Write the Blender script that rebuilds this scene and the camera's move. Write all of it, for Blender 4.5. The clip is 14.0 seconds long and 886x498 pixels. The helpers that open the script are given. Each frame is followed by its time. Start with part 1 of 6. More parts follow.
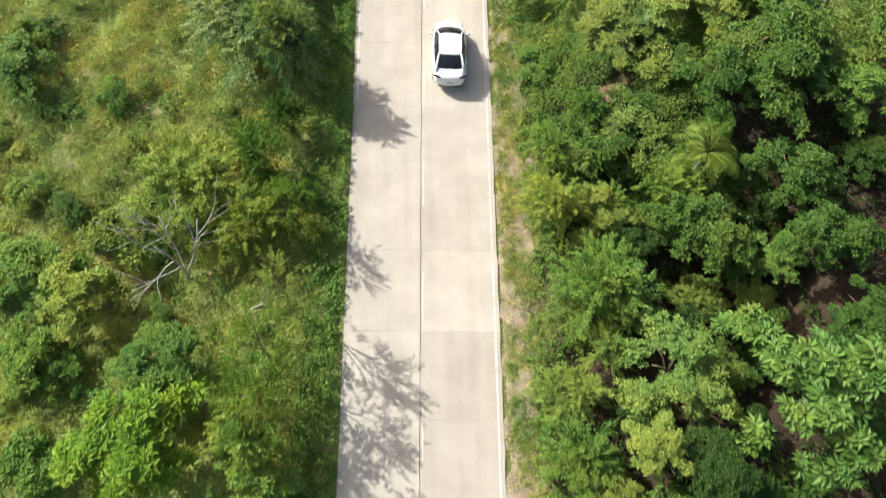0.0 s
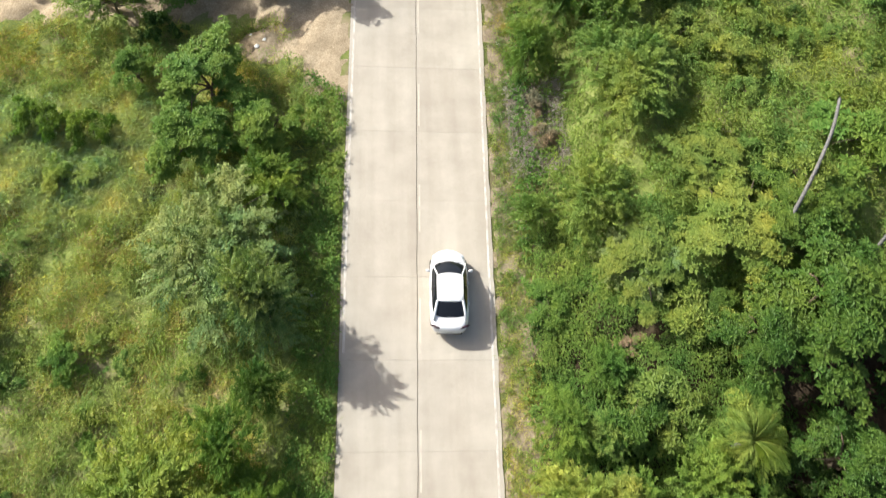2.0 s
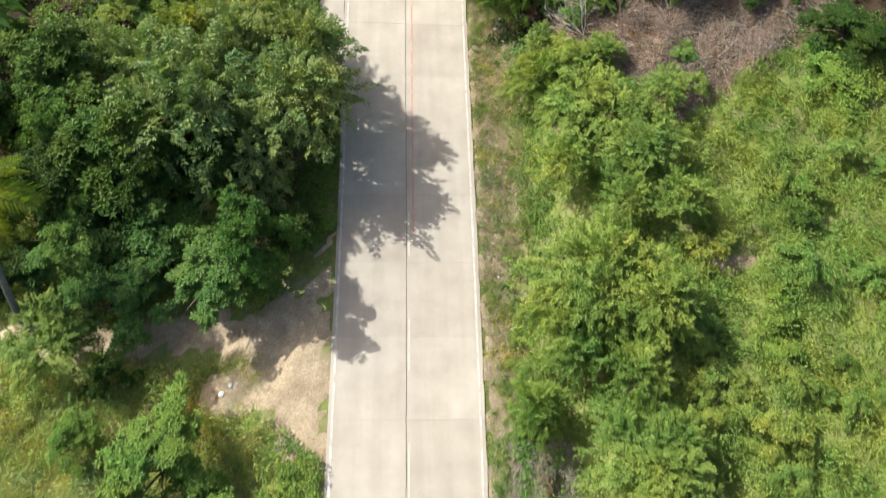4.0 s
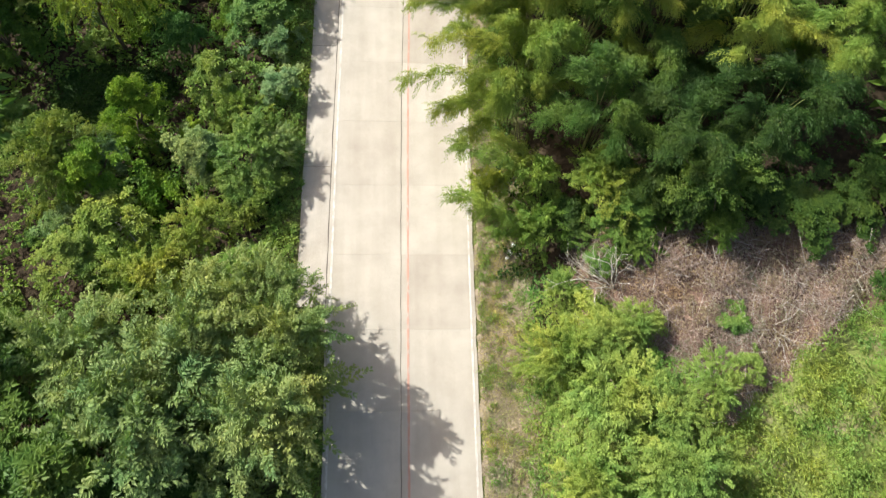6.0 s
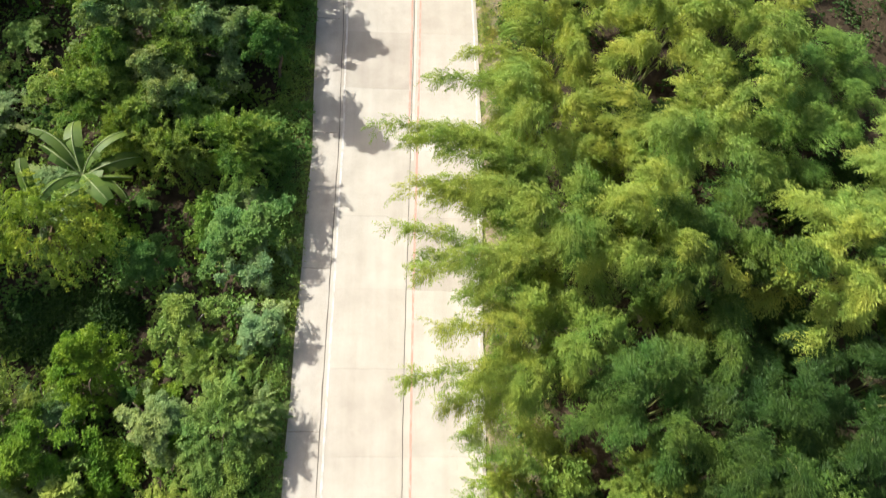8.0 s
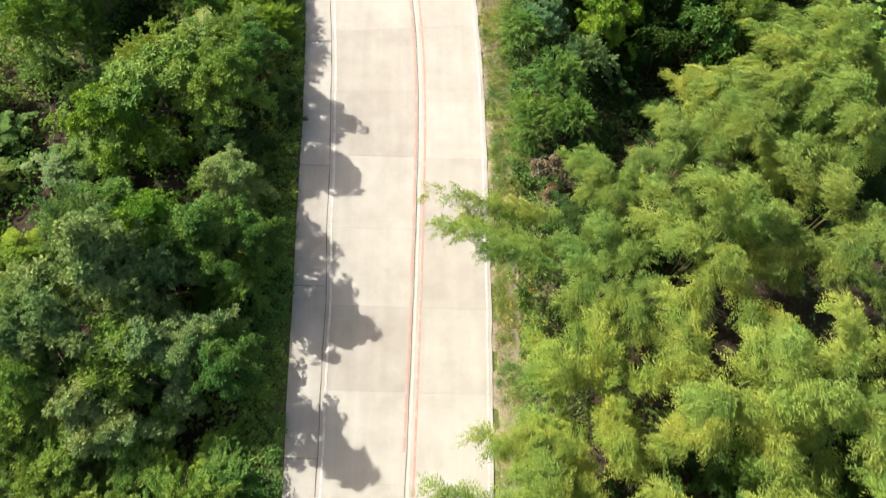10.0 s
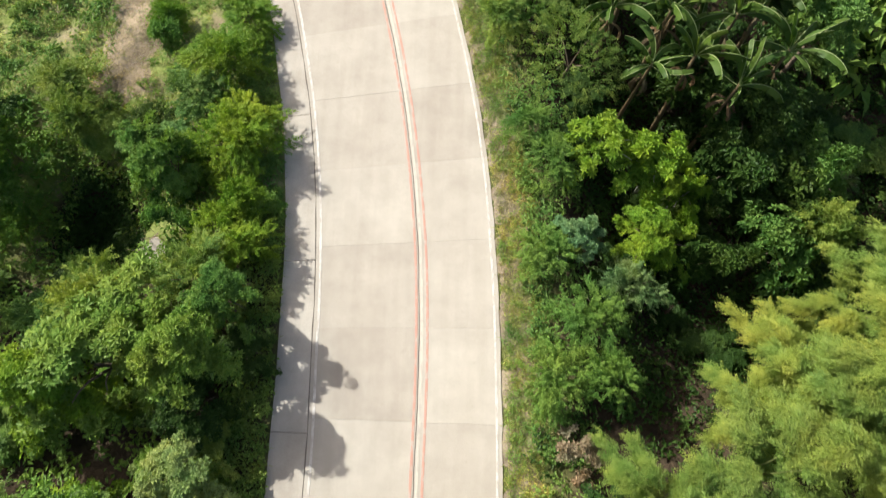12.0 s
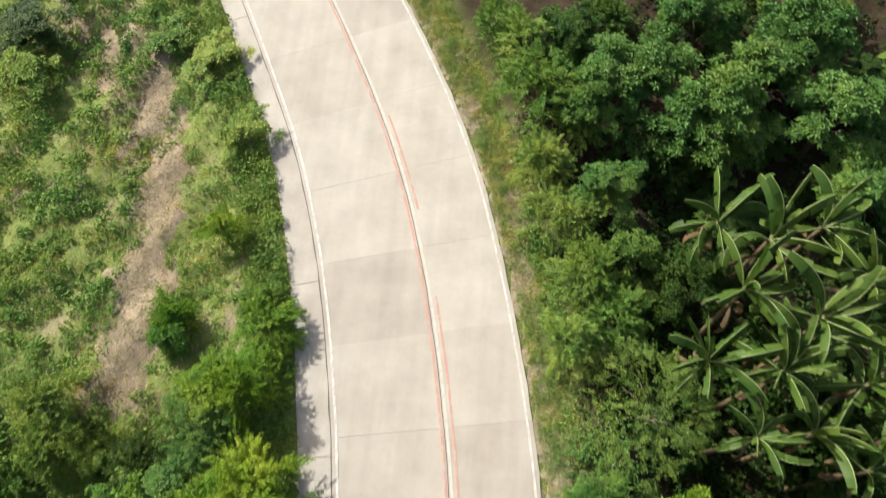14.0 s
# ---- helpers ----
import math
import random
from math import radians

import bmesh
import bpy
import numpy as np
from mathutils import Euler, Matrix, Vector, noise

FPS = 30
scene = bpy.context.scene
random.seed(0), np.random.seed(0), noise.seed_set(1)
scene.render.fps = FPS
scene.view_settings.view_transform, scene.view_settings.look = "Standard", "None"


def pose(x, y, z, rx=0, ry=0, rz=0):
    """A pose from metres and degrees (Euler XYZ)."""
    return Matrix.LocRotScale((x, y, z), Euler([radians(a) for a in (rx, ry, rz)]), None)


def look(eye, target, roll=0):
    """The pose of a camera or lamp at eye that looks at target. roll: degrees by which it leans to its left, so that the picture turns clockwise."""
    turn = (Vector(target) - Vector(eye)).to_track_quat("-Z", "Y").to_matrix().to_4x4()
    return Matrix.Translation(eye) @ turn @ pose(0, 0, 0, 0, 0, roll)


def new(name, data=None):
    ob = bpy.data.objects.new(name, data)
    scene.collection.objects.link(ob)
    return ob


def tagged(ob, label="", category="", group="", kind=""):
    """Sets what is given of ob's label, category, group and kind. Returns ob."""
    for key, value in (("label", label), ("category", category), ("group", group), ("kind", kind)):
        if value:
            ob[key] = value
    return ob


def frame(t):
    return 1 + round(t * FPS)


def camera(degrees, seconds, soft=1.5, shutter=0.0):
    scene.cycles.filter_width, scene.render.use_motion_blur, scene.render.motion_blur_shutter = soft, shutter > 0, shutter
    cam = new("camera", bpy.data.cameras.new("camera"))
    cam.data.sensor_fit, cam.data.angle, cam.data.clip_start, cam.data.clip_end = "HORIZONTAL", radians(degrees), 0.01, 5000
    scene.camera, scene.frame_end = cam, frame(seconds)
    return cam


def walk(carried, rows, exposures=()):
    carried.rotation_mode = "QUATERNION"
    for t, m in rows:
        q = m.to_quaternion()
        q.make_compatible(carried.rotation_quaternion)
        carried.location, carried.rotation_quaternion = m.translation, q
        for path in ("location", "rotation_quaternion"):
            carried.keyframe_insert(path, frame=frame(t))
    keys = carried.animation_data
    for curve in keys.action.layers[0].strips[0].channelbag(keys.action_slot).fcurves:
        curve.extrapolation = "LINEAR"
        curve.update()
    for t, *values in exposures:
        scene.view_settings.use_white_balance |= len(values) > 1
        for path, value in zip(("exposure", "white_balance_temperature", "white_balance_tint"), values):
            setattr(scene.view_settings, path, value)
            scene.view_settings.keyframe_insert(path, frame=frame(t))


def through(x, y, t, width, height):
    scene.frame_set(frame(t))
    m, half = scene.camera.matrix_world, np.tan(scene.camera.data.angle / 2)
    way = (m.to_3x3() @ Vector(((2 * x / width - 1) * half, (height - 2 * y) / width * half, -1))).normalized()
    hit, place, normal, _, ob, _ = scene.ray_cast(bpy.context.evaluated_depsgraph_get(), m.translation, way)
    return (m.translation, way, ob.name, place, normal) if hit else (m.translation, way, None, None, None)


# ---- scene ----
cam = camera(65.3, 14.0, 1.3, 0.3)
PATH = [
    (0, (1.036, 0.033, 31.135), (1.183, 0.757, 29.277), 10.8),
    (0.5, (1.037, 4.015, 30.906), (1.187, 4.74, 29.048), 10.9),
    (1, (1.01, 7.366, 30.786), (1.159, 8.092, 28.929), 10.7),
    (1.5, (1.272, 10.202, 30.932), (1.418, 10.93, 29.075), 10.3),
    (2, (1.344, 12.947, 31.094), (1.497, 13.7, 29.247), 10.2),
    (2.5, (1.473, 16.412, 31.423), (1.625, 17.204, 29.593), 9.6),
    (3, (1.742, 20.259, 31.851), (1.891, 21.082, 30.034), 8.9),
    (3.5, (1.892, 24.709, 32.152), (2.047, 25.559, 30.348), 9.0),
    (4, (2.047, 29.711, 32.66), (2.204, 30.561, 30.856), 9.2),
    (4.2, (2.146, 31.618, 32.83), (2.302, 32.472, 31.028), 9.1),
    (6.3, (2.983, 49.159, 33.566), (3.113, 49.885, 31.707), 8.8),
    (6.5, (3.064, 50.362, 33.415), (3.189, 51.079, 31.552), 8.6),
    (7, (3.143, 53.243, 33.073), (3.267, 53.967, 31.212), 8.5),
    (7.5, (3.261, 56.821, 32.868), (3.379, 57.571, 31.018), 8.0),
    (8, (3.335, 60.77, 32.646), (3.444, 61.557, 30.811), 7.3),
    (8.5, (3.608, 65.241, 32.318), (3.7, 66.023, 30.479), 6.2),
    (9, (3.707, 70.818, 32.721), (3.799, 71.574, 30.872), 7.0),
    (9.2, (3.552, 72.895, 32.78), (3.656, 73.626, 30.921), 8.3),
    (11.3, (4.349, 89.056, 30.278), (4.4, 89.723, 28.393), 5.4),
    (11.5, (4.428, 90.326, 30.105), (4.473, 90.998, 28.222), 5.0),
    (12, (4.328, 93.533, 29.72), (4.363, 94.225, 27.844), 4.6),
    (12.5, (4.08, 96.512, 29.364), (4.102, 97.237, 27.5), 3.9),
    (13, (3.731, 99.972, 29.223), (3.734, 100.722, 27.369), 3.3),
    (13.5, (3.25, 103.518, 29.002), (3.231, 104.32, 27.17), 2.7),
    (14, (2.538, 107.453, 28.907), (2.499, 108.299, 27.095), 2.5),
]
walk(cam, [(t, look(e, g, r)) for t, e, g, r in PATH], [(0.0, 0.52), (2.0, 0.45), (4.0, 0.49), (6.5, 0.60), (8.5, 0.69), (9.2, 0.68), (11.5, 0.51), (14.0, 0.36)])

# ---- daylight ----
SUN_DIRECTION = Vector((-1.15, 0.84, 0.99)).normalized()
world = bpy.data.worlds.new("world")
scene.world = world
world.use_nodes = True
sky = world.node_tree.nodes.new("ShaderNodeTexSky")
sky.sky_type, sky.sun_disc = "NISHITA", False
sky.air_density, sky.dust_density, sky.ozone_density = 1.0, 5.0, 0.6
sky.sun_elevation, sky.sun_rotation = math.asin(SUN_DIRECTION.z), math.atan2(SUN_DIRECTION.x, SUN_DIRECTION.y)
world.node_tree.links.new(sky.outputs[0], world.node_tree.nodes["Background"].inputs[0])
world.node_tree.nodes["Background"].inputs[1].default_value = 0.115
sun = new("sun", bpy.data.lights.new("sun", "SUN"))
sun.data.energy, sun.data.angle, sun.data.color = 5.0, radians(0.6), (1.0, 0.995, 0.935)
sun.matrix_world = look(SUN_DIRECTION * 100, (0, 0, 0))

rng = np.random.default_rng(7)


# ---- materials ----
def material(name, roughness=0.8, specular=0.3):
    m = bpy.data.materials.new(name)
    m.use_nodes = True
    b = m.node_tree.nodes["Principled BSDF"]
    b.inputs["Roughness"].default_value = roughness
    b.inputs["Specular IOR Level"].default_value = specular
    return m, m.node_tree, b


def node(tree, kind, **sockets):
    n = tree.nodes.new(kind)
    for key, value in sockets.items():
        n.inputs[key.replace("_", " ")].default_value = value
    return n


def noise_value(tree, scale, detail=4.0, rough=0.55, stretch=(1, 1, 1)):
    """A noise over the world's metres."""
    geo = tree.nodes.new("ShaderNodeNewGeometry")
    mp = tree.nodes.new("ShaderNodeMapping")
    mp.inputs["Scale"].default_value = stretch
    n = node(tree, "ShaderNodeTexNoise", Scale=scale, Detail=detail, Roughness=rough)
    tree.links.new(geo.outputs["Position"], mp.inputs[0])
    tree.links.new(mp.outputs[0], n.inputs["Vector"])
    return n.outputs["Fac"]


def ramp(tree, fac, stops):
    r = tree.nodes.new("ShaderNodeValToRGB")
    while len(r.color_ramp.elements) < len(stops):
        r.color_ramp.elements.new(0.5)
    for e, (at, c) in zip(r.color_ramp.elements, stops):
        e.position, e.color = at, (*c, 1)
    tree.links.new(fac, r.inputs[0])
    return r.outputs["Color"]


def mix(tree, fac, a, b, how="MIX"):
    m = tree.nodes.new("ShaderNodeMix")
    m.data_type, m.blend_type = "RGBA", how
    for socket, value in ((m.inputs[0], fac), (m.inputs[6], a), (m.inputs[7], b)):
        if isinstance(value, bpy.types.NodeSocket):
            tree.links.new(value, socket)
        elif isinstance(value, tuple):
            socket.default_value = (*value, 1)
        else:
            socket.default_value = value
    return m.outputs[2]


def bump(tree, b, fac, strength, distance):
    n = node(tree, "ShaderNodeBump", Strength=strength, Distance=distance)
    tree.links.new(fac, n.inputs["Height"])
    tree.links.new(n.outputs[0], b.inputs["Normal"])


def leaf_material(name, low, high, through=0.23, gloss=0.45):
    """Leaves that differ one by one and plant by plant, and let some light through."""
    m, t, b = material(name, gloss + 0.1, 0.2)
    geo, info = t.nodes.new("ShaderNodeNewGeometry"), t.nodes.new("ShaderNodeObjectInfo")
    def between(k): return tuple(p * (1 - k) + q * k for p, q in zip(low, high))
    col = ramp(t, geo.outputs["Random Per Island"], ((0.0, between(0.12)), (0.5, between(0.42)), (0.92, between(0.66)), (1.0, between(0.95))))
    tone = ramp(t, info.outputs["Random"], ((0.0, (0.8, 0.86, 0.8)), (1.0, (1.22, 1.12, 1.0))))
    col = mix(t, 1.0, col, tone, "MULTIPLY")
    patch = ramp(t, noise_value(t, 0.8, 3), ((0.32, (0.72, 0.85, 0.80)), (0.68, (1.24, 1.10, 1.0))))
    col = mix(t, 1.0, col, patch, "MULTIPLY")
    drift = ramp(t, noise_value(t, 0.22, 3), ((0.34, (0.82, 0.95, 1.0)), (0.66, (1.18, 1.06, 0.95))))
    col = mix(t, 1.0, col, drift, "MULTIPLY")
    t.links.new(col, b.inputs["Base Color"])
    tr = t.nodes.new("ShaderNodeBsdfTranslucent")
    t.links.new(mix(t, 1.0, col, (1.25, 1.3, 0.6), "MULTIPLY"), tr.inputs["Color"])
    ms = t.nodes.new("ShaderNodeMixShader")
    ms.inputs[0].default_value = through
    t.links.new(b.outputs[0], ms.inputs[1])
    t.links.new(tr.outputs[0], ms.inputs[2])
    t.links.new(ms.outputs[0], t.nodes["Material Output"].inputs["Surface"])
    return m


LEAF = {
    "bright": leaf_material("leaf_bright", (0.125, 0.232, 0.025), (0.265, 0.395, 0.045)),
    "lime": leaf_material("leaf_lime", (0.186, 0.270, 0.064), (0.306, 0.400, 0.108)),
    "mid": leaf_material("leaf_mid", (0.110, 0.206, 0.040), (0.218, 0.336, 0.078)),
    "deep": leaf_material("leaf_deep", (0.074, 0.162, 0.038), (0.165, 0.288, 0.078)),
    "forest": leaf_material("leaf_forest", (0.060, 0.122, 0.024), (0.135, 0.224, 0.048)),
    # a leaf green lowered to stand for foliage lying in shade
    "dark": leaf_material("leaf_shade_dark", (0.028, 0.066, 0.014), (0.070, 0.128, 0.026)),
    "olive": leaf_material("leaf_olive", (0.146, 0.212, 0.048), (0.268, 0.335, 0.080)),
    "yellow": leaf_material("leaf_yellow", (0.186, 0.265, 0.054), (0.316, 0.396, 0.084)),
    "pale": leaf_material("leaf_pale", (0.162, 0.257, 0.115), (0.284, 0.405, 0.203)),
    "bamboo": leaf_material("leaf_bamboo", (0.192, 0.274, 0.056), (0.310, 0.392, 0.110), 0.30),
    "brown": leaf_material("leaf_brown", (0.24, 0.17, 0.12), (0.44, 0.35, 0.27), 0.15, 0.8),
    "sage": leaf_material("leaf_sage", (0.172, 0.250, 0.100), (0.300, 0.395, 0.175)),
    "meadow": leaf_material("leaf_meadow", (0.295, 0.365, 0.105), (0.435, 0.480, 0.175), 0.25, 0.6),
    "banana": leaf_material("leaf_banana", (0.050, 0.100, 0.019), (0.112, 0.182, 0.040), 0.3, 0.42),
    "withered": leaf_material("leaf_withered", (0.09, 0.06, 0.04), (0.2, 0.15, 0.10), 0.1, 0.8),
    "hay": leaf_material("leaf_hay", (0.38, 0.46, 0.27), (0.55, 0.61, 0.42), 0.4, 0.6),
    "grass": leaf_material("leaf_grass", (0.179, 0.276, 0.056), (0.356, 0.438, 0.121), 0.2, 0.6),
    "straw": leaf_material("leaf_straw", (0.297, 0.270, 0.135), (0.567, 0.499, 0.297), 0.15, 0.8),
    "weed": leaf_material("leaf_weed", (0.108, 0.204, 0.048), (0.225, 0.345, 0.092)),
}


def bark_material(name, low, high):
    m, t, b = material(name, 0.9, 0.2)
    t.links.new(ramp(t, noise_value(t, 14, 5, 0.6, (1, 1, 0.3)), ((0.3, low), (0.7, high))), b.inputs["Base Color"])
    bump(t, b, noise_value(t, 40, 4), 0.5, 0.02)
    return m


BARK = bark_material("bark", (0.09, 0.065, 0.045), (0.22, 0.17, 0.12))
PALE_BARK = bark_material("pale_bark", (0.28, 0.25, 0.21), (0.55, 0.52, 0.46))
PALM_BARK = bark_material("palm_bark", (0.11, 0.105, 0.10), (0.24, 0.235, 0.225))
CULM = bark_material("bamboo_culm", (0.10, 0.12, 0.035), (0.22, 0.24, 0.08))
GREY_TWIG = bark_material("grey_twig", (0.25, 0.205, 0.18), (0.47, 0.41, 0.36))
TWIG = bark_material("dry_twig", (0.20, 0.14, 0.11), (0.45, 0.35, 0.29))


def concrete_material(name, low, high, tint):
    m, t, b = material(name, 0.85, 0.25)
    info = t.nodes.new("ShaderNodeObjectInfo")
    col = ramp(t, noise_value(t, 0.55, 6, 0.62), ((0.3, low), (0.7, high)))
    tracks = ramp(t, noise_value(t, 1.6, 4, 0.5, (1, 0.06, 1)), ((0.35, (0.92, 0.89, 0.86)), (0.62, (1.05, 1.04, 1.03))))
    col = mix(t, 0.6, col, tracks, "MULTIPLY")
    grain = ramp(t, noise_value(t, 45, 3), ((0.3, (0.88, 0.88, 0.88)), (0.7, (1.08, 1.08, 1.08))))
    col = mix(t, 1.0, col, grain, "MULTIPLY")
    slab = ramp(t, info.outputs["Random"], ((0.0, tint), (1.0, (1.07, 1.06, 1.04))))
    col = mix(t, 1.0, col, slab, "MULTIPLY")
    stain = ramp(t, noise_value(t, 2.6, 5, 0.7), ((0.60, (0, 0, 0)), (0.72, (1, 1, 1))))
    col = mix(t, mix(t, 1.0, stain, (0.22, 0.22, 0.22), "MULTIPLY"), col, (0.29, 0.245, 0.19))
    t.links.new(col, b.inputs["Base Color"])
    bump(t, b, noise_value(t, 60, 3), 0.25, 0.01)
    return m


CONCRETE = concrete_material("concrete", (0.397, 0.364, 0.313), (0.498, 0.467, 0.407), (0.92, 0.89, 0.865))
SHOULDER = concrete_material("shoulder_concrete", (0.405, 0.368, 0.317), (0.540, 0.505, 0.445), (0.94, 0.92, 0.9))
JOINT = material("joint_filler", 0.95, 0.1)
JOINT[2].inputs["Base Color"].default_value = (0.19, 0.165, 0.14, 1)
JOINT = JOINT[0]


def paint_material(name, colour, worn):
    """Road paint, worn through to the concrete in patches."""
    m, t, b = material(name, 0.6, 0.35)
    wear = ramp(t, noise_value(t, 5, 6, 0.7, (1, 0.4, 1)), ((worn - 0.08, (0, 0, 0)), (worn + 0.08, (1, 1, 1))))
    t.links.new(mix(t, wear, (0.46, 0.41, 0.35), colour), b.inputs["Base Color"])
    return m


WHITE_PAINT = paint_material("white_paint", (0.62, 0.59, 0.54), 0.49)
PALE_PAINT = paint_material("pale_paint", (0.56, 0.52, 0.43), 0.45)
RED_PAINT = paint_material("red_paint", (0.50, 0.28, 0.215), 0.42)


def ground_material():
    """Humus under the trees, its brown lowered for the shade in the gaps, green turf with bare spots where the land is
    open.
    """
    m, t, b = material("ground_soil", 0.95, 0.1)
    open_land = t.nodes.new("ShaderNodeAttribute")
    open_land.attribute_name = "open_land"
    shaded_humus = ramp(t, noise_value(t, 1.3, 6, 0.65), ((0.3, (0.030, 0.022, 0.014)), (0.7, (0.075, 0.055, 0.035))))
    soil = ramp(t, noise_value(t, 0.9, 6, 0.65), ((0.3, (0.22, 0.18, 0.10)), (0.7, (0.38, 0.32, 0.20))))
    green = ramp(t, noise_value(t, 2.2, 6, 0.7), ((0.3, (0.13, 0.175, 0.04)), (0.7, (0.25, 0.285, 0.09))))
    where = ramp(t, noise_value(t, 0.5, 5, 0.6), ((0.32, (0, 0, 0)), (0.46, (1, 1, 1))))
    col = mix(t, open_land.outputs["Fac"], shaded_humus, mix(t, where, soil, green))
    t.links.new(col, b.inputs["Base Color"])
    bump(t, b, noise_value(t, 9, 6), 0.8, 0.08)
    return m


def sand_material(name, low, high):
    m, t, b = material(name, 0.95, 0.15)
    col = ramp(t, noise_value(t, 1.1, 7, 0.7), ((0.3, low), (0.68, high)))
    grit = ramp(t, noise_value(t, 11, 4, 0.7), ((0.38, (0.66, 0.62, 0.55)), (0.6, (1.08, 1.06, 1.04))))
    t.links.new(mix(t, 0.8, col, grit, "MULTIPLY"), b.inputs["Base Color"])
    bump(t, b, noise_value(t, 12, 6), 0.7, 0.05)
    return m


SOIL = ground_material()
SAND = sand_material("sandy_soil", (0.30, 0.24, 0.16), (0.56, 0.46, 0.33))
FIELD_SOIL = sand_material("field_soil", (0.20, 0.155, 0.10), (0.41, 0.335, 0.235))
VERGE = sand_material("dry_verge_soil", (0.20, 0.16, 0.11), (0.44, 0.37, 0.27))
DRYBED = sand_material("dry_litter_soil", (0.10, 0.066, 0.052), (0.26, 0.175, 0.138))


def plain(name, colour, roughness, specular=0.5, metal=0.0, coat=0.0):
    m, t, b = material(name, roughness, specular)
    shade = ramp(t, noise_value(t, 3.0, 4), ((0.3, tuple(c * 0.94 for c in colour)), (0.7, colour)))
    t.links.new(shade, b.inputs["Base Color"])
    b.inputs["Metallic"].default_value = metal
    b.inputs["Coat Weight"].default_value = coat
    return m


# ---- meshes ----
def add(name, me, mat, parent=None, label=""):
    if mat:
        me.materials.append(mat)
    ob = new(name, me)
    if parent:
        ob.parent = parent
    return tagged(ob, label)


def from_arrays(name, verts, faces, smooth=False):
    me = bpy.data.meshes.new(name)
    me.from_pydata(np.asarray(verts, float).tolist(), [], np.asarray(faces).tolist() if not isinstance(faces, list) else faces)
    if smooth:
        me.polygons.foreach_set("use_smooth", [True] * len(me.polygons))
    me.update()
    return me


def part(name, bm, mat, parent, label="", smooth=False):
    me = bpy.data.meshes.new(name)
    bm.normal_update()
    bm.to_mesh(me)
    bm.free()
    if smooth:
        me.polygons.foreach_set("use_smooth", [True] * len(me.polygons))
    return add(name, me, mat, parent, label)


def unit(v):
    return v / (np.linalg.norm(v, axis=-1, keepdims=True) + 1e-9)


def leaf_arrays(base, axis, length, width, fold=0.25, sag=0.15, face=None):
    """Folded two-sided leaves: base points, axes, lengths and widths, and where their upper sides face."""
    n = len(base)
    up = unit((np.array([0, 0, 1.0]) if face is None else face) + rng.normal(0, 0.27, (n, 3)))
    if face is not None:
        axis = unit(axis - 0.75 * np.sum(axis * up, 1, keepdims=True) * up)
    side = unit(np.cross(axis, up))
    over = np.cross(side, axis)
    length, width = np.broadcast_to(length, n)[:, None], np.broadcast_to(width, n)[:, None]
    mid = base + axis * length * 0.45 + over * width * fold
    tip = base + axis * length - np.array([0, 0, 1.0]) * length * sag
    verts = np.stack([base, mid + side * width / 2, tip, mid - side * width / 2], 1).reshape(-1, 3)
    i = np.arange(n)[:, None] * 4
    faces = np.stack([i + [0, 1, 2], i + [0, 2, 3]], 1).reshape(-1, 3)
    return verts, faces


def clump_leaves(centres, radii, per, length, width, droop=0.1, flat=0.8, upper=-0.25, sag=0.15, heart=None):
    """Leaves round the given clump centres, mostly on their outer and upper sides."""
    k = len(centres) * per
    c, r = np.repeat(centres, per, 0), np.repeat(radii, per)[:, None]
    d = unit(rng.normal(0, 1, (k, 3)))
    d[:, 2] = np.where(d[:, 2] < upper, -d[:, 2], d[:, 2])
    d = unit(d)
    p = c + d * r * (rng.random((k, 1)) ** 0.45) * np.array([1, 1, flat])
    axis = unit((d + rng.normal(0, 0.55, (k, 3))) * np.array([1, 1, 0.45]) - np.array([0, 0, droop]))
    face = np.array([0, 0, 0.75]) + 0.55 * d
    if heart is not None:
        face = face + 0.75 * unit(p - heart)
    return leaf_arrays(p, axis, length * rng.uniform(0.65, 1.25, k), width * rng.uniform(0.7, 1.2, k), sag=sag, face=unit(face))


def spray_leaves(base, way, length, pairs, leaf, width, droop=0.35, spread=0.95):
    """Feathery sprays: from each base a twig that bends over, with leaflets in pairs on both its sides."""
    n = len(base)
    length = np.broadcast_to(length, n)[:, None, None] * rng.uniform(0.75, 1.25, (n, 1, 1))
    s = np.linspace(0.10, 1.0, pairs)[None, :, None]
    down = np.array([0, 0, 1.0])
    p = base[:, None] + way[:, None] * length * s - down * droop * length * s**2
    tangent = unit(way[:, None] - down * 2 * droop * s)
    side = unit(np.cross(tangent, down + rng.normal(0, 0.25, (n, 1, 3))))
    over = np.cross(side, tangent)
    points, axes, faces, sizes = [], [], [], []
    for sign in (1.0, -1.0):
        points.append(p + rng.normal(0, 0.015, p.shape))
        axes.append(unit(tangent * 0.75 + sign * side * spread - down * 0.18 + rng.normal(0, 0.16, p.shape)))
        faces.append(over + 0 * p)
        sizes.append((1.05 - 0.45 * s) * rng.uniform(0.75, 1.2, (n, pairs, 1)))
    points, axes, faces = (np.concatenate([q.reshape(-1, 3) for q in group]) for group in (points, axes, faces))
    size = np.concatenate([q.ravel() for q in sizes])
    return leaf_arrays(points, axes, leaf * size, width * size**0.5, sag=0.12, face=faces)


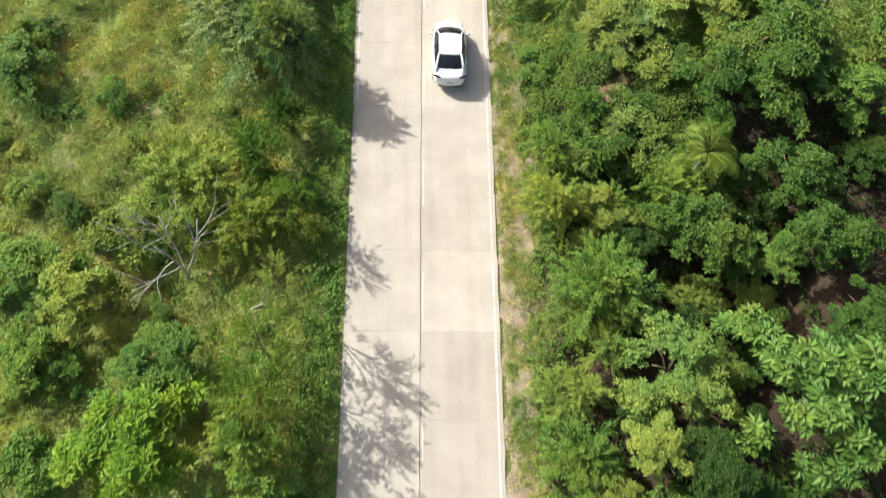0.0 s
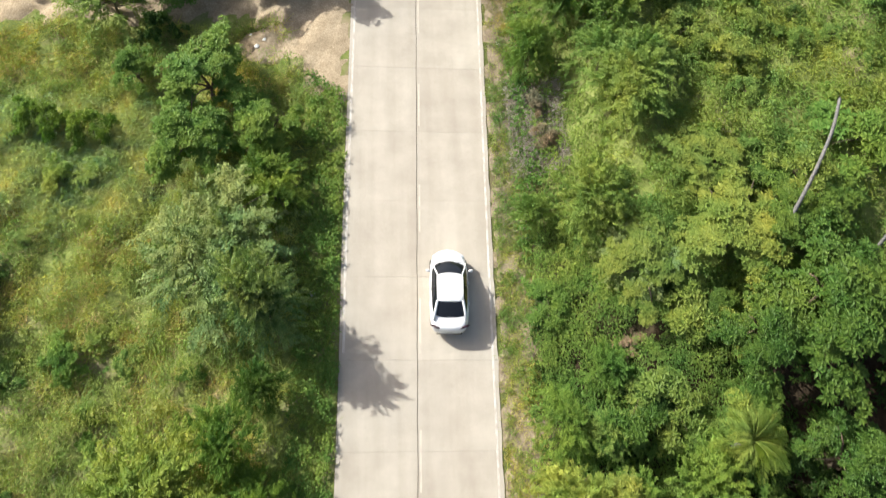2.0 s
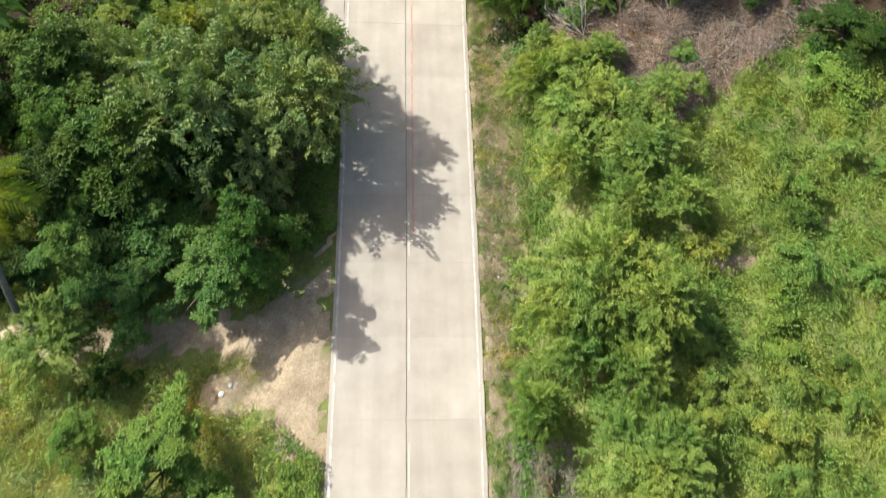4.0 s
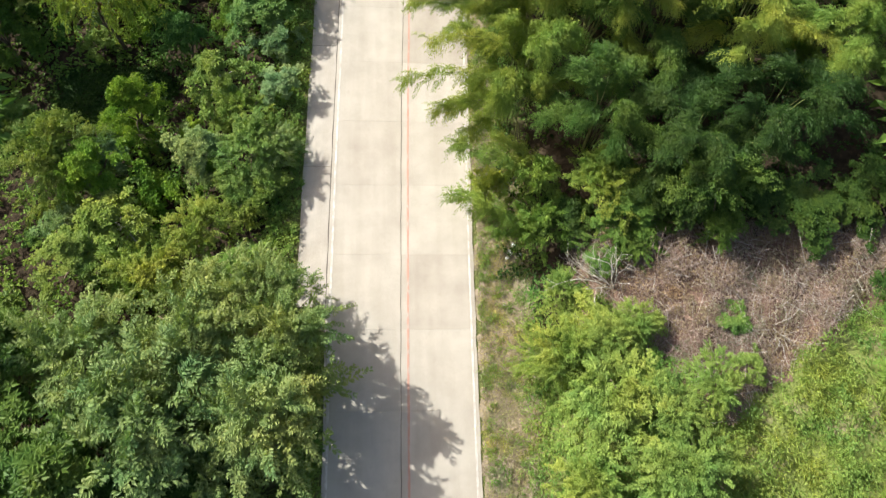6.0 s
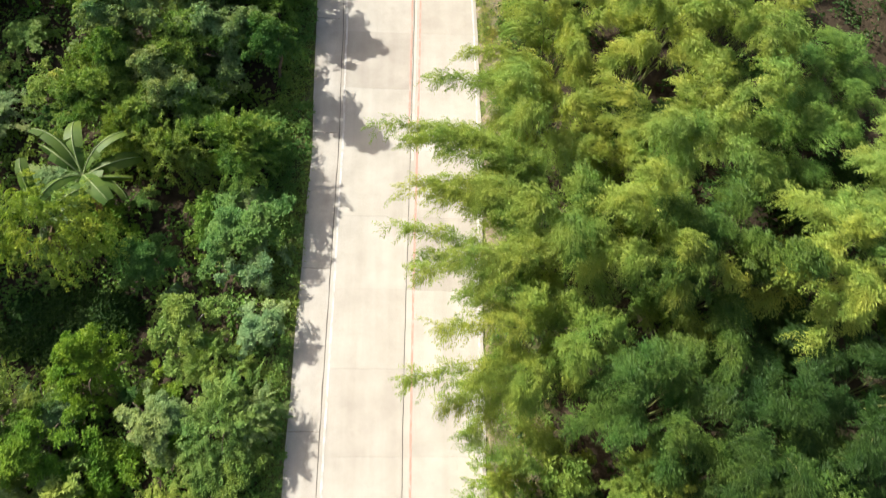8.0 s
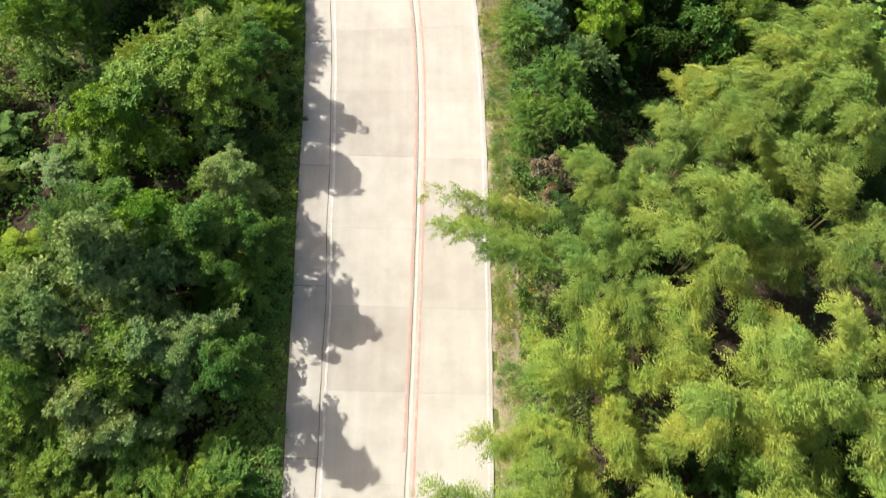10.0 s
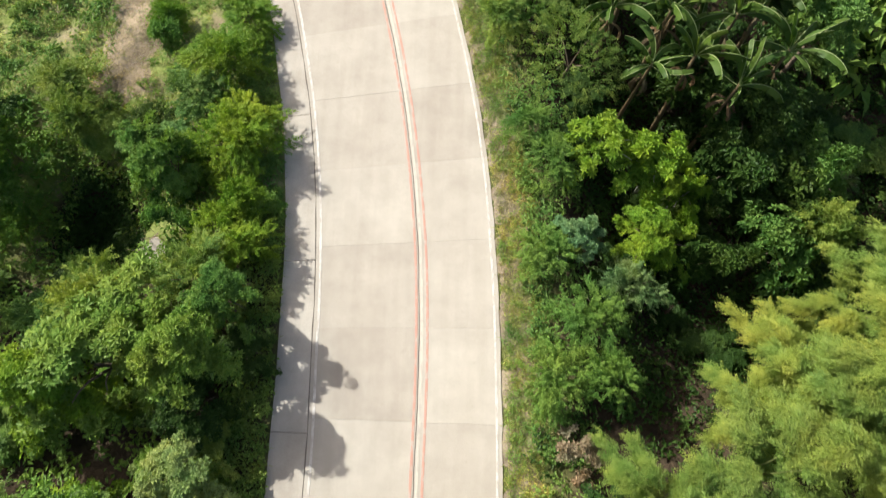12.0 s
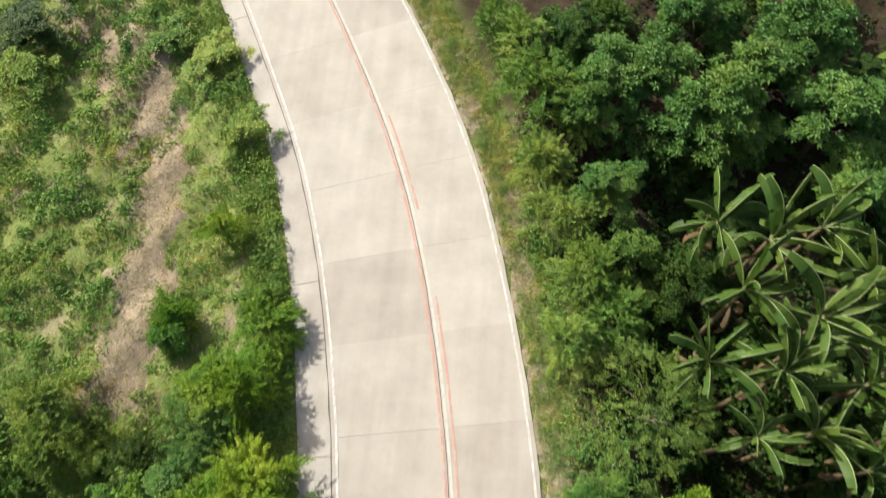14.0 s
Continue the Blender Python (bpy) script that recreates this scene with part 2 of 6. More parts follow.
def rosette_leaves(centres, facing, per, leaf, width, lift=0.30):
    """Whorls of leaves that stand out round their centres, each whorl facing its own way."""
    n = len(centres)
    facing = unit(facing + rng.normal(0, 0.18, (n, 3)))
    u = unit(np.cross(facing, np.array([0.37, 0.82, 0.43])))
    v = np.cross(facing, u)
    turn = rng.uniform(0, 2 * math.pi, (n, 1)) + np.linspace(0, 2 * math.pi, per, endpoint=False)[None] + rng.normal(0, 0.22, (n, per))
    rise = rng.normal(lift, 0.22, (n, per, 1))
    axis = unit(np.cos(turn)[..., None] * u[:, None] + np.sin(turn)[..., None] * v[:, None] + rise * facing[:, None])
    base = centres[:, None] + axis * leaf * 0.12
    face = facing[:, None] - 0.3 * axis
    k = n * per
    size = (rng.uniform(0.7, 1.25, (n, 1)) * rng.uniform(0.85, 1.15, (n, per))).ravel()
    return leaf_arrays(base.reshape(k, 3), axis.reshape(k, 3), leaf * size, width * size, sag=0.2, face=unit(face.reshape(k, 3)))


def tube_arrays(points, radii, sides=6):
    points, radii = np.asarray(points, float), np.asarray(radii, float)
    tang = unit(np.gradient(points, axis=0))
    ref = np.array([0.31, 0.87, 0.38])
    a = unit(np.cross(tang, ref))
    b = np.cross(tang, a)
    ang = np.linspace(0, 2 * np.pi, sides, endpoint=False)
    ring = np.cos(ang)[None, :, None] * a[:, None] + np.sin(ang)[None, :, None] * b[:, None]
    verts = (points[:, None] + ring * radii[:, None, None]).reshape(-1, 3)
    faces = []
    for i in range(len(points) - 1):
        for j in range(sides):
            k = (j + 1) % sides
            faces.append([i * sides + j, i * sides + k, (i + 1) * sides + k, (i + 1) * sides + j])
    faces.append(list(range((len(points) - 1) * sides, len(points) * sides)))
    return verts, faces


def joined(pieces):
    verts, faces, n = [], [], 0
    for v, f in pieces:
        verts.append(np.asarray(v))
        faces += [[i + n for i in face] for face in (f if isinstance(f, list) else f.tolist())]
        n += len(v)
    return np.concatenate(verts), faces


def smooth_step(x):
    x = np.clip(x, 0, 1)
    return x * x * (3 - 2 * x)


# ---- the road's line ----
# along, centre joint, to the left line, to the right line, to the outer edge of the left shoulder
LINE = np.array([
    (-90, 0.55, 3.32, 3.50, 3.54), (-30, 1.63, 3.32, 3.50, 3.54), (2, 2.24, 3.32, 3.50, 3.54), (18, 2.52, 3.36, 3.48, 3.58), (27, 2.68, 3.46, 3.47, 3.68), (50, 3.04, 3.46, 3.53, 3.68),
    (56, 3.10, 3.56, 3.55, 3.78), (57.5, 3.12, 3.58, 3.55, 5.3), (70, 3.32, 3.60, 3.62, 5.3), (80, 3.60, 3.70, 3.70, 5.35),
    (88, 3.82, 3.95, 3.58, 5.72), (94, 3.93, 4.25, 3.42, 5.98), (100, 3.95, 4.45, 3.33, 6.12), (104, 3.78, 4.46, 3.33, 6.10),
    (108, 3.38, 4.42, 3.42, 6.02), (112, 2.80, 4.43, 3.46, 6.0), (116, 2.03, 4.48, 3.46, 6.02), (120, 1.06, 4.5, 3.48, 6.0),
])
BEND = np.array([(124, -0.19, 4.5, 3.56, 5.95), (128, -1.79, 4.45, 3.6, 5.8), (132, -3.70, 4.45, 3.62, 5.75), (140, -8.0, 4.3, 3.6, 5.6),
                 (160, -20.5, 4.0, 3.6, 5.4), (200, -47.5, 3.7, 3.6, 5.3), (300, -117.0, 3.6, 3.6, 5.2)])
LINE = np.concatenate([LINE, BEND])


def line_at(y, column):
    """A column of the road's table at y, on a smooth curve."""
    xs, vs = LINE[:, 0], LINE[:, column]
    if column == 1:
        tangents = np.gradient(vs, xs)
    else:
        tangents = np.zeros(len(xs))
    y = np.asarray(y, float)
    i = np.clip(np.searchsorted(xs, y) - 1, 0, len(xs) - 2)
    h = xs[i + 1] - xs[i]
    s = np.clip((y - xs[i]) / h, 0, 1)
    h00, h10, h01, h11 = 2 * s**3 - 3 * s**2 + 1, s**3 - 2 * s**2 + s, -2 * s**3 + 3 * s**2, s**3 - s**2
    return h00 * vs[i] + h10 * h * tangents[i] + h01 * vs[i + 1] + h11 * h * tangents[i + 1]


def road_point(y, off, z=0.0):
    """A point at right angles off the centre joint: off to the right of it."""
    k = float(line_at(y + 0.25, 1) - line_at(y - 0.25, 1)) / 0.5
    n = math.hypot(1, k)
    return (float(line_at(y, 1)) + off / n, y - off * k / n, z)


def beside(x, y):
    """How far a place is off the centre joint, to the right of it, and how far along."""
    k = (line_at(y + 0.5, 1) - line_at(y - 0.5, 1))
    off = (x - line_at(y, 1)) / np.sqrt(1 + k * k)
    along = y + off * k / np.sqrt(1 + k * k)
    k = (line_at(along + 0.5, 1) - line_at(along - 0.5, 1))
    return (x - line_at(along, 1)) * np.sqrt(1 + k * k) + 0 * along, along


def ground_height(x, y):
    x, y = np.asarray(x, float), np.asarray(y, float)
    off, along = beside(x, y)
    right = off - line_at(along, 3) - 0.25
    left = -off - line_at(along, 4)
    bank = np.interp(along, (0, 19, 30, 62, 76, 94, 103, 111, 118, 130), (0.6, 1.0, 2.9, 3.0, 1.8, 0.6, -3.8, -4.0, -1.6, -0.2))
    wave = 0.16 * np.sin(0.9 * x + 0.4 * y) * np.sin(0.55 * y - 0.3 * x) + 0.10 * np.sin(2.1 * x - 1.3 * y)
    wave = wave * np.clip((38 - np.abs(off)) / 12, 0.12, 1)
    up = bank * smooth_step((right - np.where(bank > 0, 1.6, 3.0)) / 6.5) + np.clip(right - 9, 0, 60) * 0.05 * np.clip((84 - along) / 20, 0, 1)
    fall = np.interp(along, (40, 60, 75, 90, 104, 110, 116), (0.6, 1.2, 1.7, 1.2, 2.2, 1.9, 0.6))
    down = -fall * smooth_step((left - 1.0) / 8) - np.clip(left - 10, 0, 60) * 0.01
    z = np.where(off > 0, up, down) + wave * smooth_step((np.maximum(right, left) - 0.3) / 2.5)
    for hx, hy, wide, deep in ((17.5, 9.5, 3.2, 2.6), (12.8, 14.5, 1.8, 1.2), (-12.7, 106.2, 2.3, 2.9)):
        z = z - deep * np.exp(-((x - hx) ** 2 + (y - hy) ** 2) / wide**2)
    return z - 0.05


# bare spots and shaded hollows in which nothing grows: place and half widths
CLEARINGS = ((-5.7, 37.8, 1.3, 1.0), (18.4, 42.9, 1.7, 0.6), (16.9, 44.6, 0.8, 0.6), (-9.8, 29.8, 0.9, 0.8), (12.8, 21.1, 0.9, 0.6), (-13.4, 71.3, 3.4, 1.7), (-12.5, 106.3, 1.7, 2.3), (-9.4, 105.2, 1.3, 0.9),
             (-11.4, 114.6, 1.0, 1.7), (-11.6, 118.2, 0.9, 2.6), (-11.6, 123.0, 0.9, 2.4), (-13.6, 128.0, 1.0, 2.0))


def in_clearing(x, y, margin=0.0):
    found = np.zeros(np.shape(x), bool)
    for cx, cy, rx, ry in CLEARINGS:
        found |= ((x - cx) / (rx + margin)) ** 2 + ((y - cy) / (ry + margin)) ** 2 < 1
    return found


# ---- ground ----
def make_ground():
    near_x, near_y = np.arange(-44, 52.01, 0.6), np.arange(-30, 190.01, 0.6)
    xs = np.concatenate([[-1500, -700, -350, -180, -100, -65], near_x, [75, 120, 200, 380, 800, 1600]])
    ys = np.concatenate([[-1500, -700, -350, -180, -110, -65], near_y, [220, 270, 360, 520, 800, 1700]])
    gx, gy = np.meshgrid(xs, ys)
    z = ground_height(gx, np.clip(gy, -80, 280))
    n = len(xs)
    i = (np.arange(len(ys) - 1)[:, None] * n + np.arange(n - 1)[None]).reshape(-1, 1)
    me = from_arrays("ground", np.stack([gx, gy, z], -1).reshape(-1, 3), i + [0, 1, n + 1, n], True)
    off, along = beside(gx, np.clip(gy, -80, 280))
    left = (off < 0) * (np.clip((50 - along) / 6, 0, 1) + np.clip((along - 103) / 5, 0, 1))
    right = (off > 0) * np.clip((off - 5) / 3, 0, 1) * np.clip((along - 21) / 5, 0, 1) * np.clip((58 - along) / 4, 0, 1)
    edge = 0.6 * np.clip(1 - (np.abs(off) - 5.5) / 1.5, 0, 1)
    # no turf colour in the left hollows: the dark soil colour paints their shade
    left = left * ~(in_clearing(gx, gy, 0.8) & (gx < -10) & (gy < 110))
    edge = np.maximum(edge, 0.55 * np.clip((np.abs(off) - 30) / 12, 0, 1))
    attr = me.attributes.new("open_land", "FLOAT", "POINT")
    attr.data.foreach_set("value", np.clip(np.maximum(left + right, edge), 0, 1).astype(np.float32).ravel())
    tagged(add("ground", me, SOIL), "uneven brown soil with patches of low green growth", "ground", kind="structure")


make_ground()


def draped(name, outline, mat, lift, label, step=0.35, wobble=0.35, thick=0.06):
    """A patch of other soil that lies on the ground inside an outline, thinning out to its uneven edge."""
    pts = np.array(outline, float)
    (x0, y0), (x1, y1) = pts.min(0) - 0.6, pts.max(0) + 0.6
    xs, ys = np.arange(x0, x1, step), np.arange(y0, y1, step)
    gx, gy = np.meshgrid(xs, ys)
    wx = gx + wobble * np.sin(gy * 2.3 + gx) + wobble * 0.6 * np.sin(gy * 5.1)
    wy = gy + wobble * np.sin(gx * 2.7 - gy) + wobble * 0.6 * np.sin(gx * 4.3)
    inside = np.zeros(gx.shape, bool)
    for (ax, ay), (bx, by) in zip(pts, np.roll(pts, -1, 0)):
        cross = ((ay > wy) != (by > wy)) & (wx < (bx - ax) * (wy - ay) / (by - ay + 1e-9) + ax)
        inside ^= cross
    z = np.where(inside, ground_height(gx, gy) + lift + 0.025 * np.sin(gx * 6) * np.sin(gy * 5), ground_height(gx, gy) - thick)
    n = len(xs)
    keep = inside.copy()
    for dy in (-1, 0, 1):
        for dx in (-1, 0, 1):
            keep |= np.roll(np.roll(inside, dy, 0), dx, 1)
    faces = [[j * n + i, j * n + i + 1, (j + 1) * n + i + 1, (j + 1) * n + i]
             for j in range(len(ys) - 1) for i in range(n - 1)
             if keep[j, i] and keep[j, i + 1] and keep[j + 1, i] and keep[j + 1, i + 1]]
    me = from_arrays(name, np.stack([gx, gy, z], -1).reshape(-1, 3), faces, True)
    return tagged(add(name, me, mat), label, name.replace("_", " "), kind="structure")


draped("dirt_track", [(-0.9, 46.8), (-2.0, 43.2), (-5.6, 41.6), (-10, 41.8), (-20, 41.3), (-34, 41.0), (-34, 39.6), (-18.4, 39.8), (-7.5, 40.0),
                      (-5.2, 39.2), (-4.4, 37.0), (-3.2, 35.2), (-0.8, 33.8)], SAND, 0.035, "pale sandy dirt track that joins the concrete road")
draped("sandy_patch", [(-7.0, 37.3), (-6.2, 36.7), (-5.0, 36.5), (-4.3, 37.2), (-4.2, 38.2), (-5.0, 39.0), (-6.2, 38.9), (-7.0, 38.3)], SAND, 0.03, "small bare patch of pale sandy soil with litter", 0.2, 0.12)
draped("bare_patch", [(16.7, 42.6), (18.2, 42.3), (20.0, 42.7), (19.6, 43.4), (17.8, 43.5)], FIELD_SOIL, 0.03, "small worn bare patch in the grass of the slope", wobble=0.15)
draped("dry_litter_patch", [(12.0, 59.6), (11.6, 56.4), (13.2, 54.6), (15.6, 52.2), (17.6, 51.0), (21.3, 53.6), (25.6, 56.2), (29, 58), (29, 60.5), (21.6, 60.6), (16, 60.6)],
       DRYBED, 0.04, "pinkish brown patch of dry leaf litter and cut brush")
draped("bare_patch", [(-12.9, 112), (-10.2, 112.6), (-9.6, 117), (-10.6, 121), (-11.0, 125), (-13, 131), (-19, 137), (-22, 135), (-16, 128), (-13.6, 123), (-13.0, 118)],
       FIELD_SOIL, 0.03, "worn pale bare strip through the weedy field")
for y0, y1, w0, w1, kind in ((-28, 46, 0.25, 2.0, "dry"), (42, 67, 0.25, 3.0, "dry"), (64, 100, 0.25, 1.9, "dry"), (94, 140, 0.25, 1.7, "dry")):
    ys = np.arange(y0, y1 + 0.1, 3.0)
    inner = [road_point(float(y), float(line_at(y, 3)) + w0)[:2] for y in ys]
    outer = [road_point(float(y), float(line_at(y, 3)) + w1 + 0.35 * math.sin(y * 0.9))[:2] for y in ys]
    draped("verge", inner + outer[::-1], VERGE, 0.03, "dry brown verge soil beside the concrete road", 0.3, 0.18)

# ---- the road ----
road = tagged(new("road"), "pale worn concrete road of jointed slabs with painted lines", "road", kind="structure")


def strip_mesh(name, ys, left, right, bottom, top):
    """A curved slab between two offsets off the centre joint, with a small chamfer round its top."""
    rows, c = [], 0.004
    n = len(ys)
    for i, y in enumerate(ys):
        a, b = left(y), right(y)
        e = c if i == 0 else -c if i == n - 1 else 0
        rows += [road_point(y, a, bottom), road_point(y, a, top - c), road_point(y + e, a + c, top), road_point(y + e, b - c, top),
                 road_point(y, b, top - c), road_point(y, b, bottom)]
    faces = [[i * 6 + j, i * 6 + j + 1, (i + 1) * 6 + j + 1, (i + 1) * 6 + j] for i in range(n - 1) for j in range(5)]
    faces += [[5, 4, 3, 2, 1, 0], [(n - 1) * 6 + j for j in range(6)]]
    me = from_arrays(name, rows, [f[::-1] for f in faces])
    return me


def steps(y0, y1, most=0.7):
    k = max(1, math.ceil((y1 - y0) / most - 1e-6))
    return [y0 + (y1 - y0) * i / k for i in range(k + 1)]


base = strip_mesh("road_base", steps(-80, 296, 4), lambda y: -float(line_at(y, 4)) + 0.02, lambda y: float(line_at(y, 3)) + 0.2, -0.40, -0.035)
add("road_base", base, JOINT, road, "dark filler in the joints of the slabs")
cuts = [-80, -60, -40] + [-28.2 + 4.03 * i for i in range(45)] + [170, 190, 220, 260, 296]
for a, b in zip(cuts, cuts[1:]):
    ends = steps(a + 0.0005, b - 0.0005)
    lift = rng.uniform(-0.004, 0.004)
    add("slab", strip_mesh("slab", ends, lambda y: -float(line_at(y, 2)) - 0.18, lambda y: -0.016 + 0.010 * math.sin(y * 1.7) + 0.008 * math.sin(y * 5.3), -0.2, lift), CONCRETE, road)
    add("slab", strip_mesh("slab", ends, lambda y: 0.016 + 0.010 * math.sin(y * 1.7) + 0.008 * math.sin(y * 5.3), lambda y: float(line_at(y, 3)) + 0.22 + 0.03 * math.sin(y * 2.9) * math.sin(y * 0.7), -0.2, lift * 0.5), CONCRETE, road)
edges = [57.6 + 8.0 * i for i in range(5)] + [96.1 + 8.0 * i for i in range(7)] + [170, 200, 250, 296]
for a, b in zip(edges, edges[1:]):
    add("shoulder_slab", strip_mesh("shoulder_slab", steps(a + 0.012, b - 0.012), lambda y: -float(line_at(y, 4)) - 0.02 * math.sin(y),
                                    lambda y: -float(line_at(y, 2)) - 0.225 + 0.014 * math.sin(y * 2.3) + 0.012 * math.sin(y * 6.1), -0.2, -0.012), SHOULDER, road)


def painted(name, y0, y1, offset, width, mat, label):
    ys = steps(y0, y1, 0.8)
    def wide(y): return width * (0.92 + 0.12 * math.sin(y * 3.1) * math.sin(y * 1.3))
    me = strip_mesh(name, ys, lambda y: offset(y) - wide(y) / 2, lambda y: offset(y) + wide(y) / 2, -0.02, 0.0085)
    add(name, me, mat, road, label)


painted("edge_line", -80, 240, lambda y: float(line_at(y, 3)), 0.11, WHITE_PAINT, "worn white edge line")
painted("edge_line", 20.5, 240, lambda y: -float(line_at(y, 2)) + 0.02, 0.12, WHITE_PAINT, "worn white edge line")
for y in np.arange(-40, 46, 6.05):
    painted("centre_dash", float(y), float(y) + 2.6, lambda y: 0.13, 0.09, PALE_PAINT, "faded pale centre dash")
painted("red_line", 46, 118.5, lambda y: 0.36, 0.12, RED_PAINT, "faded red line beside the centre joint")
painted("red_line", 122.8, 128.0, lambda y: 0.36, 0.12, RED_PAINT, "faded red line beside the centre joint")
painted("red_line", 82, 240, lambda y: -0.13, 0.12, RED_PAINT, "faded red line beside the centre joint")
painted("centre_line", 80, 240, lambda y: 0.12, 0.12, PALE_PAINT, "faded pale centre line")

# ---- plants ----
def trunk_mesh(name, height, crown, radius, limbs, lean=0.2):
    """A tapered trunk that forks into limbs reaching into the crown."""
    fork = height * 0.45
    bend = rng.normal(0, lean, 2)
    s = np.linspace(0, 1, 6)[:, None]
    stem = np.concatenate([s**2 * bend, s * fork], 1)
    pieces = [tube_arrays(stem, np.linspace(radius, radius * 0.7, 6), 7)]
    for i in range(limbs):
        a = 2 * math.pi * (i + rng.random() * 0.6) / limbs
        reach, top = crown * rng.uniform(0.35, 0.65), height * rng.uniform(0.55, 0.80)
        end = np.array([math.cos(a) * reach, math.sin(a) * reach, top])
        s = np.linspace(0, 1, 5)[:, None]
        start = stem[-1] * rng.uniform(0.75, 1.0)
        way = start * (1 - s) + end * s + np.array([0, 0, 1]) * (np.sin(s * math.pi) * 0.12 * height)
        pieces.append(tube_arrays(way, np.linspace(radius * 0.5, radius * 0.12, 5), 5))
    return from_arrays(name, *joined(pieces), True)


def dome(count, radius, low, high, fill=0.5):
    """Clump centres over and inside an uneven dome."""
    out = []
    lobes = rng.uniform(0, 2 * math.pi, 4)
    while len(out) < count:
        a, u = rng.uniform(0, 2 * math.pi), rng.random()
        edge = 1 + 0.16 * math.sin(2 * a + lobes[0]) + 0.12 * math.sin(3 * a + lobes[1]) + 0.08 * math.sin(5 * a + lobes[2])
        r = math.sqrt(u)
        shell = 1.0 if rng.random() > fill else rng.uniform(0.55, 0.95)
        z = low + (high - low) * math.sqrt(max(0, 1 - r**2.4)) * shell
        out.append((math.cos(a) * r * radius * edge, math.sin(a) * r * radius * edge, z + rng.normal(0, 0.06) * (high - low)))
    return np.array(out)


PROTO = {}


def prototype(kind, make_crown, nominal_r, nominal_h, limbs, stem, bark=None, count=2):
    """Leaf and trunk meshes of a kind of plant, in a few shapes."""
    PROTO[kind] = [(from_arrays(kind + "_crown", *make_crown()), trunk_mesh(kind + "_trunk", nominal_h * 0.9, nominal_r, stem, limbs), nominal_r, nominal_h, bark or BARK)
                   for _ in range(count)]


def boughs(radius, low, high, branches, per_branch, inner=0.4, hang=0.12, loose=0.13):
    """Places along boughs that spread from the middle to an uneven dome, and the way out at each."""
    ends = dome(branches, radius, low, high, 0.25)
    ends[:, :2] *= rng.uniform(0.8, 1.10, (branches, 1))
    heart = np.array([0, 0, low + (high - low) * 0.2])
    s = rng.uniform(inner, 1.0, (branches, per_branch, 1))
    c = heart * (1 - s) + ends[:, None] * s + np.array([0, 0, 1.0]) * (high - low) * (0.22 * np.sin(s * math.pi) - hang * s**3)
    c = (c + rng.normal(0, loose, c.shape) * radius / 2.6).reshape(-1, 3)
    return c, unit(c - heart), s.ravel()


def leafy_crown(radius, low, high, branches, per_branch, clump, whorls, per, leaf, width, flat=0.55):
    """Pads of leaf whorls, set on boughs and facing outwards and up."""
    c, out, s = boughs(radius, low, high, branches, per_branch)
    k = len(c) * whorls
    d = unit(rng.normal(0, 1, (k, 3)))
    d[:, 2] = np.where(d[:, 2] < -0.2, -d[:, 2], d[:, 2])
    r = (clump * rng.uniform(0.55, 1.3, len(c)) * (1.15 - 0.4 * s)).repeat(whorls)[:, None]
    p = c.repeat(whorls, 0) + d * r * rng.random((k, 1)) ** 0.4 * np.array([1, 1, flat])
    return rosette_leaves(p, np.array([0, 0, 0.9]) + 0.5 * d + 0.6 * out.repeat(whorls, 0), per, leaf, width)


def feather_crown(radius, low, high, branches, per_branch, length, pairs, leaf, width, droop, inner=0.35):
    """Boughs that carry feathery sprays fanning outwards."""
    c, out, s = boughs(radius, low, high, branches, per_branch, inner, 0.2)
    way = unit(out * np.array([1, 1, 0.55]) + rng.normal(0, 0.5, c.shape) * np.array([1, 1, 0.45]) + np.array([0, 0, 0.25]))
    return spray_leaves(c, way, length, pairs, leaf, width, droop)


def broad_crown():
    return leafy_crown(2.75, 1.0, 4.7, 28, 5, 0.48, 9, 7, 0.195, 0.092)


def big_crown():
    return leafy_crown(2.75, 1.0, 4.7, 26, 4, 0.42, 5, 8, 0.30, 0.14, 0.7)


def fine_crown():
    """Feathery sprays: narrow leaflets that fan out and hang over."""
    return feather_crown(2.6, 0.4, 3.2, 46, 9, 0.74, 11, 0.20, 0.078, 0.35, 0.3)


def sparse_crown():
    """An open feathery crown that lets the sun through."""
    return feather_crown(2.6, 0.4, 3.2, 26, 5, 0.80, 8, 0.20, 0.07, 0.35, 0.45)


def shrub_crown():
    return leafy_crown(1.35, 0.1, 1.4, 13, 3, 0.32, 9, 6, 0.15, 0.07, 0.8)


def umbrella_crown():
    return feather_crown(3.5, 2.4, 3.8, 46, 7, 0.75, 9, 0.22, 0.075, 0.8)


def round_crown():
    c = dome(150, 2.15, 0.4, 3.5, 0.2)
    out = unit(c - np.array([0, 0, 0.8]))
    c, out = c.repeat(3, 0) + rng.normal(0, 0.2, (450, 3)), out.repeat(3, 0)
    return spray_leaves(c, unit(out + rng.normal(0, 0.4, out.shape)), 0.5, 8, 0.16, 0.05, 0.3)


prototype("broad", broad_crown, 2.7, 5.0, 6, 0.13, count=5)
prototype("big", big_crown, 2.7, 5.0, 5, 0.13, PALE_BARK, 3)
prototype("fine", fine_crown, 2.7, 3.5, 6, 0.08, count=5)
prototype("sparse", sparse_crown, 2.7, 3.5, 6, 0.07, count=3)
prototype("shrub", shrub_crown, 1.35, 1.6, 4, 0.03, count=5)
prototype("umbrella", umbrella_crown, 3.8, 4.0, 7, 0.12, count=1)
prototype("round", round_crown, 2.6, 3.9, 6, 0.08, count=1)

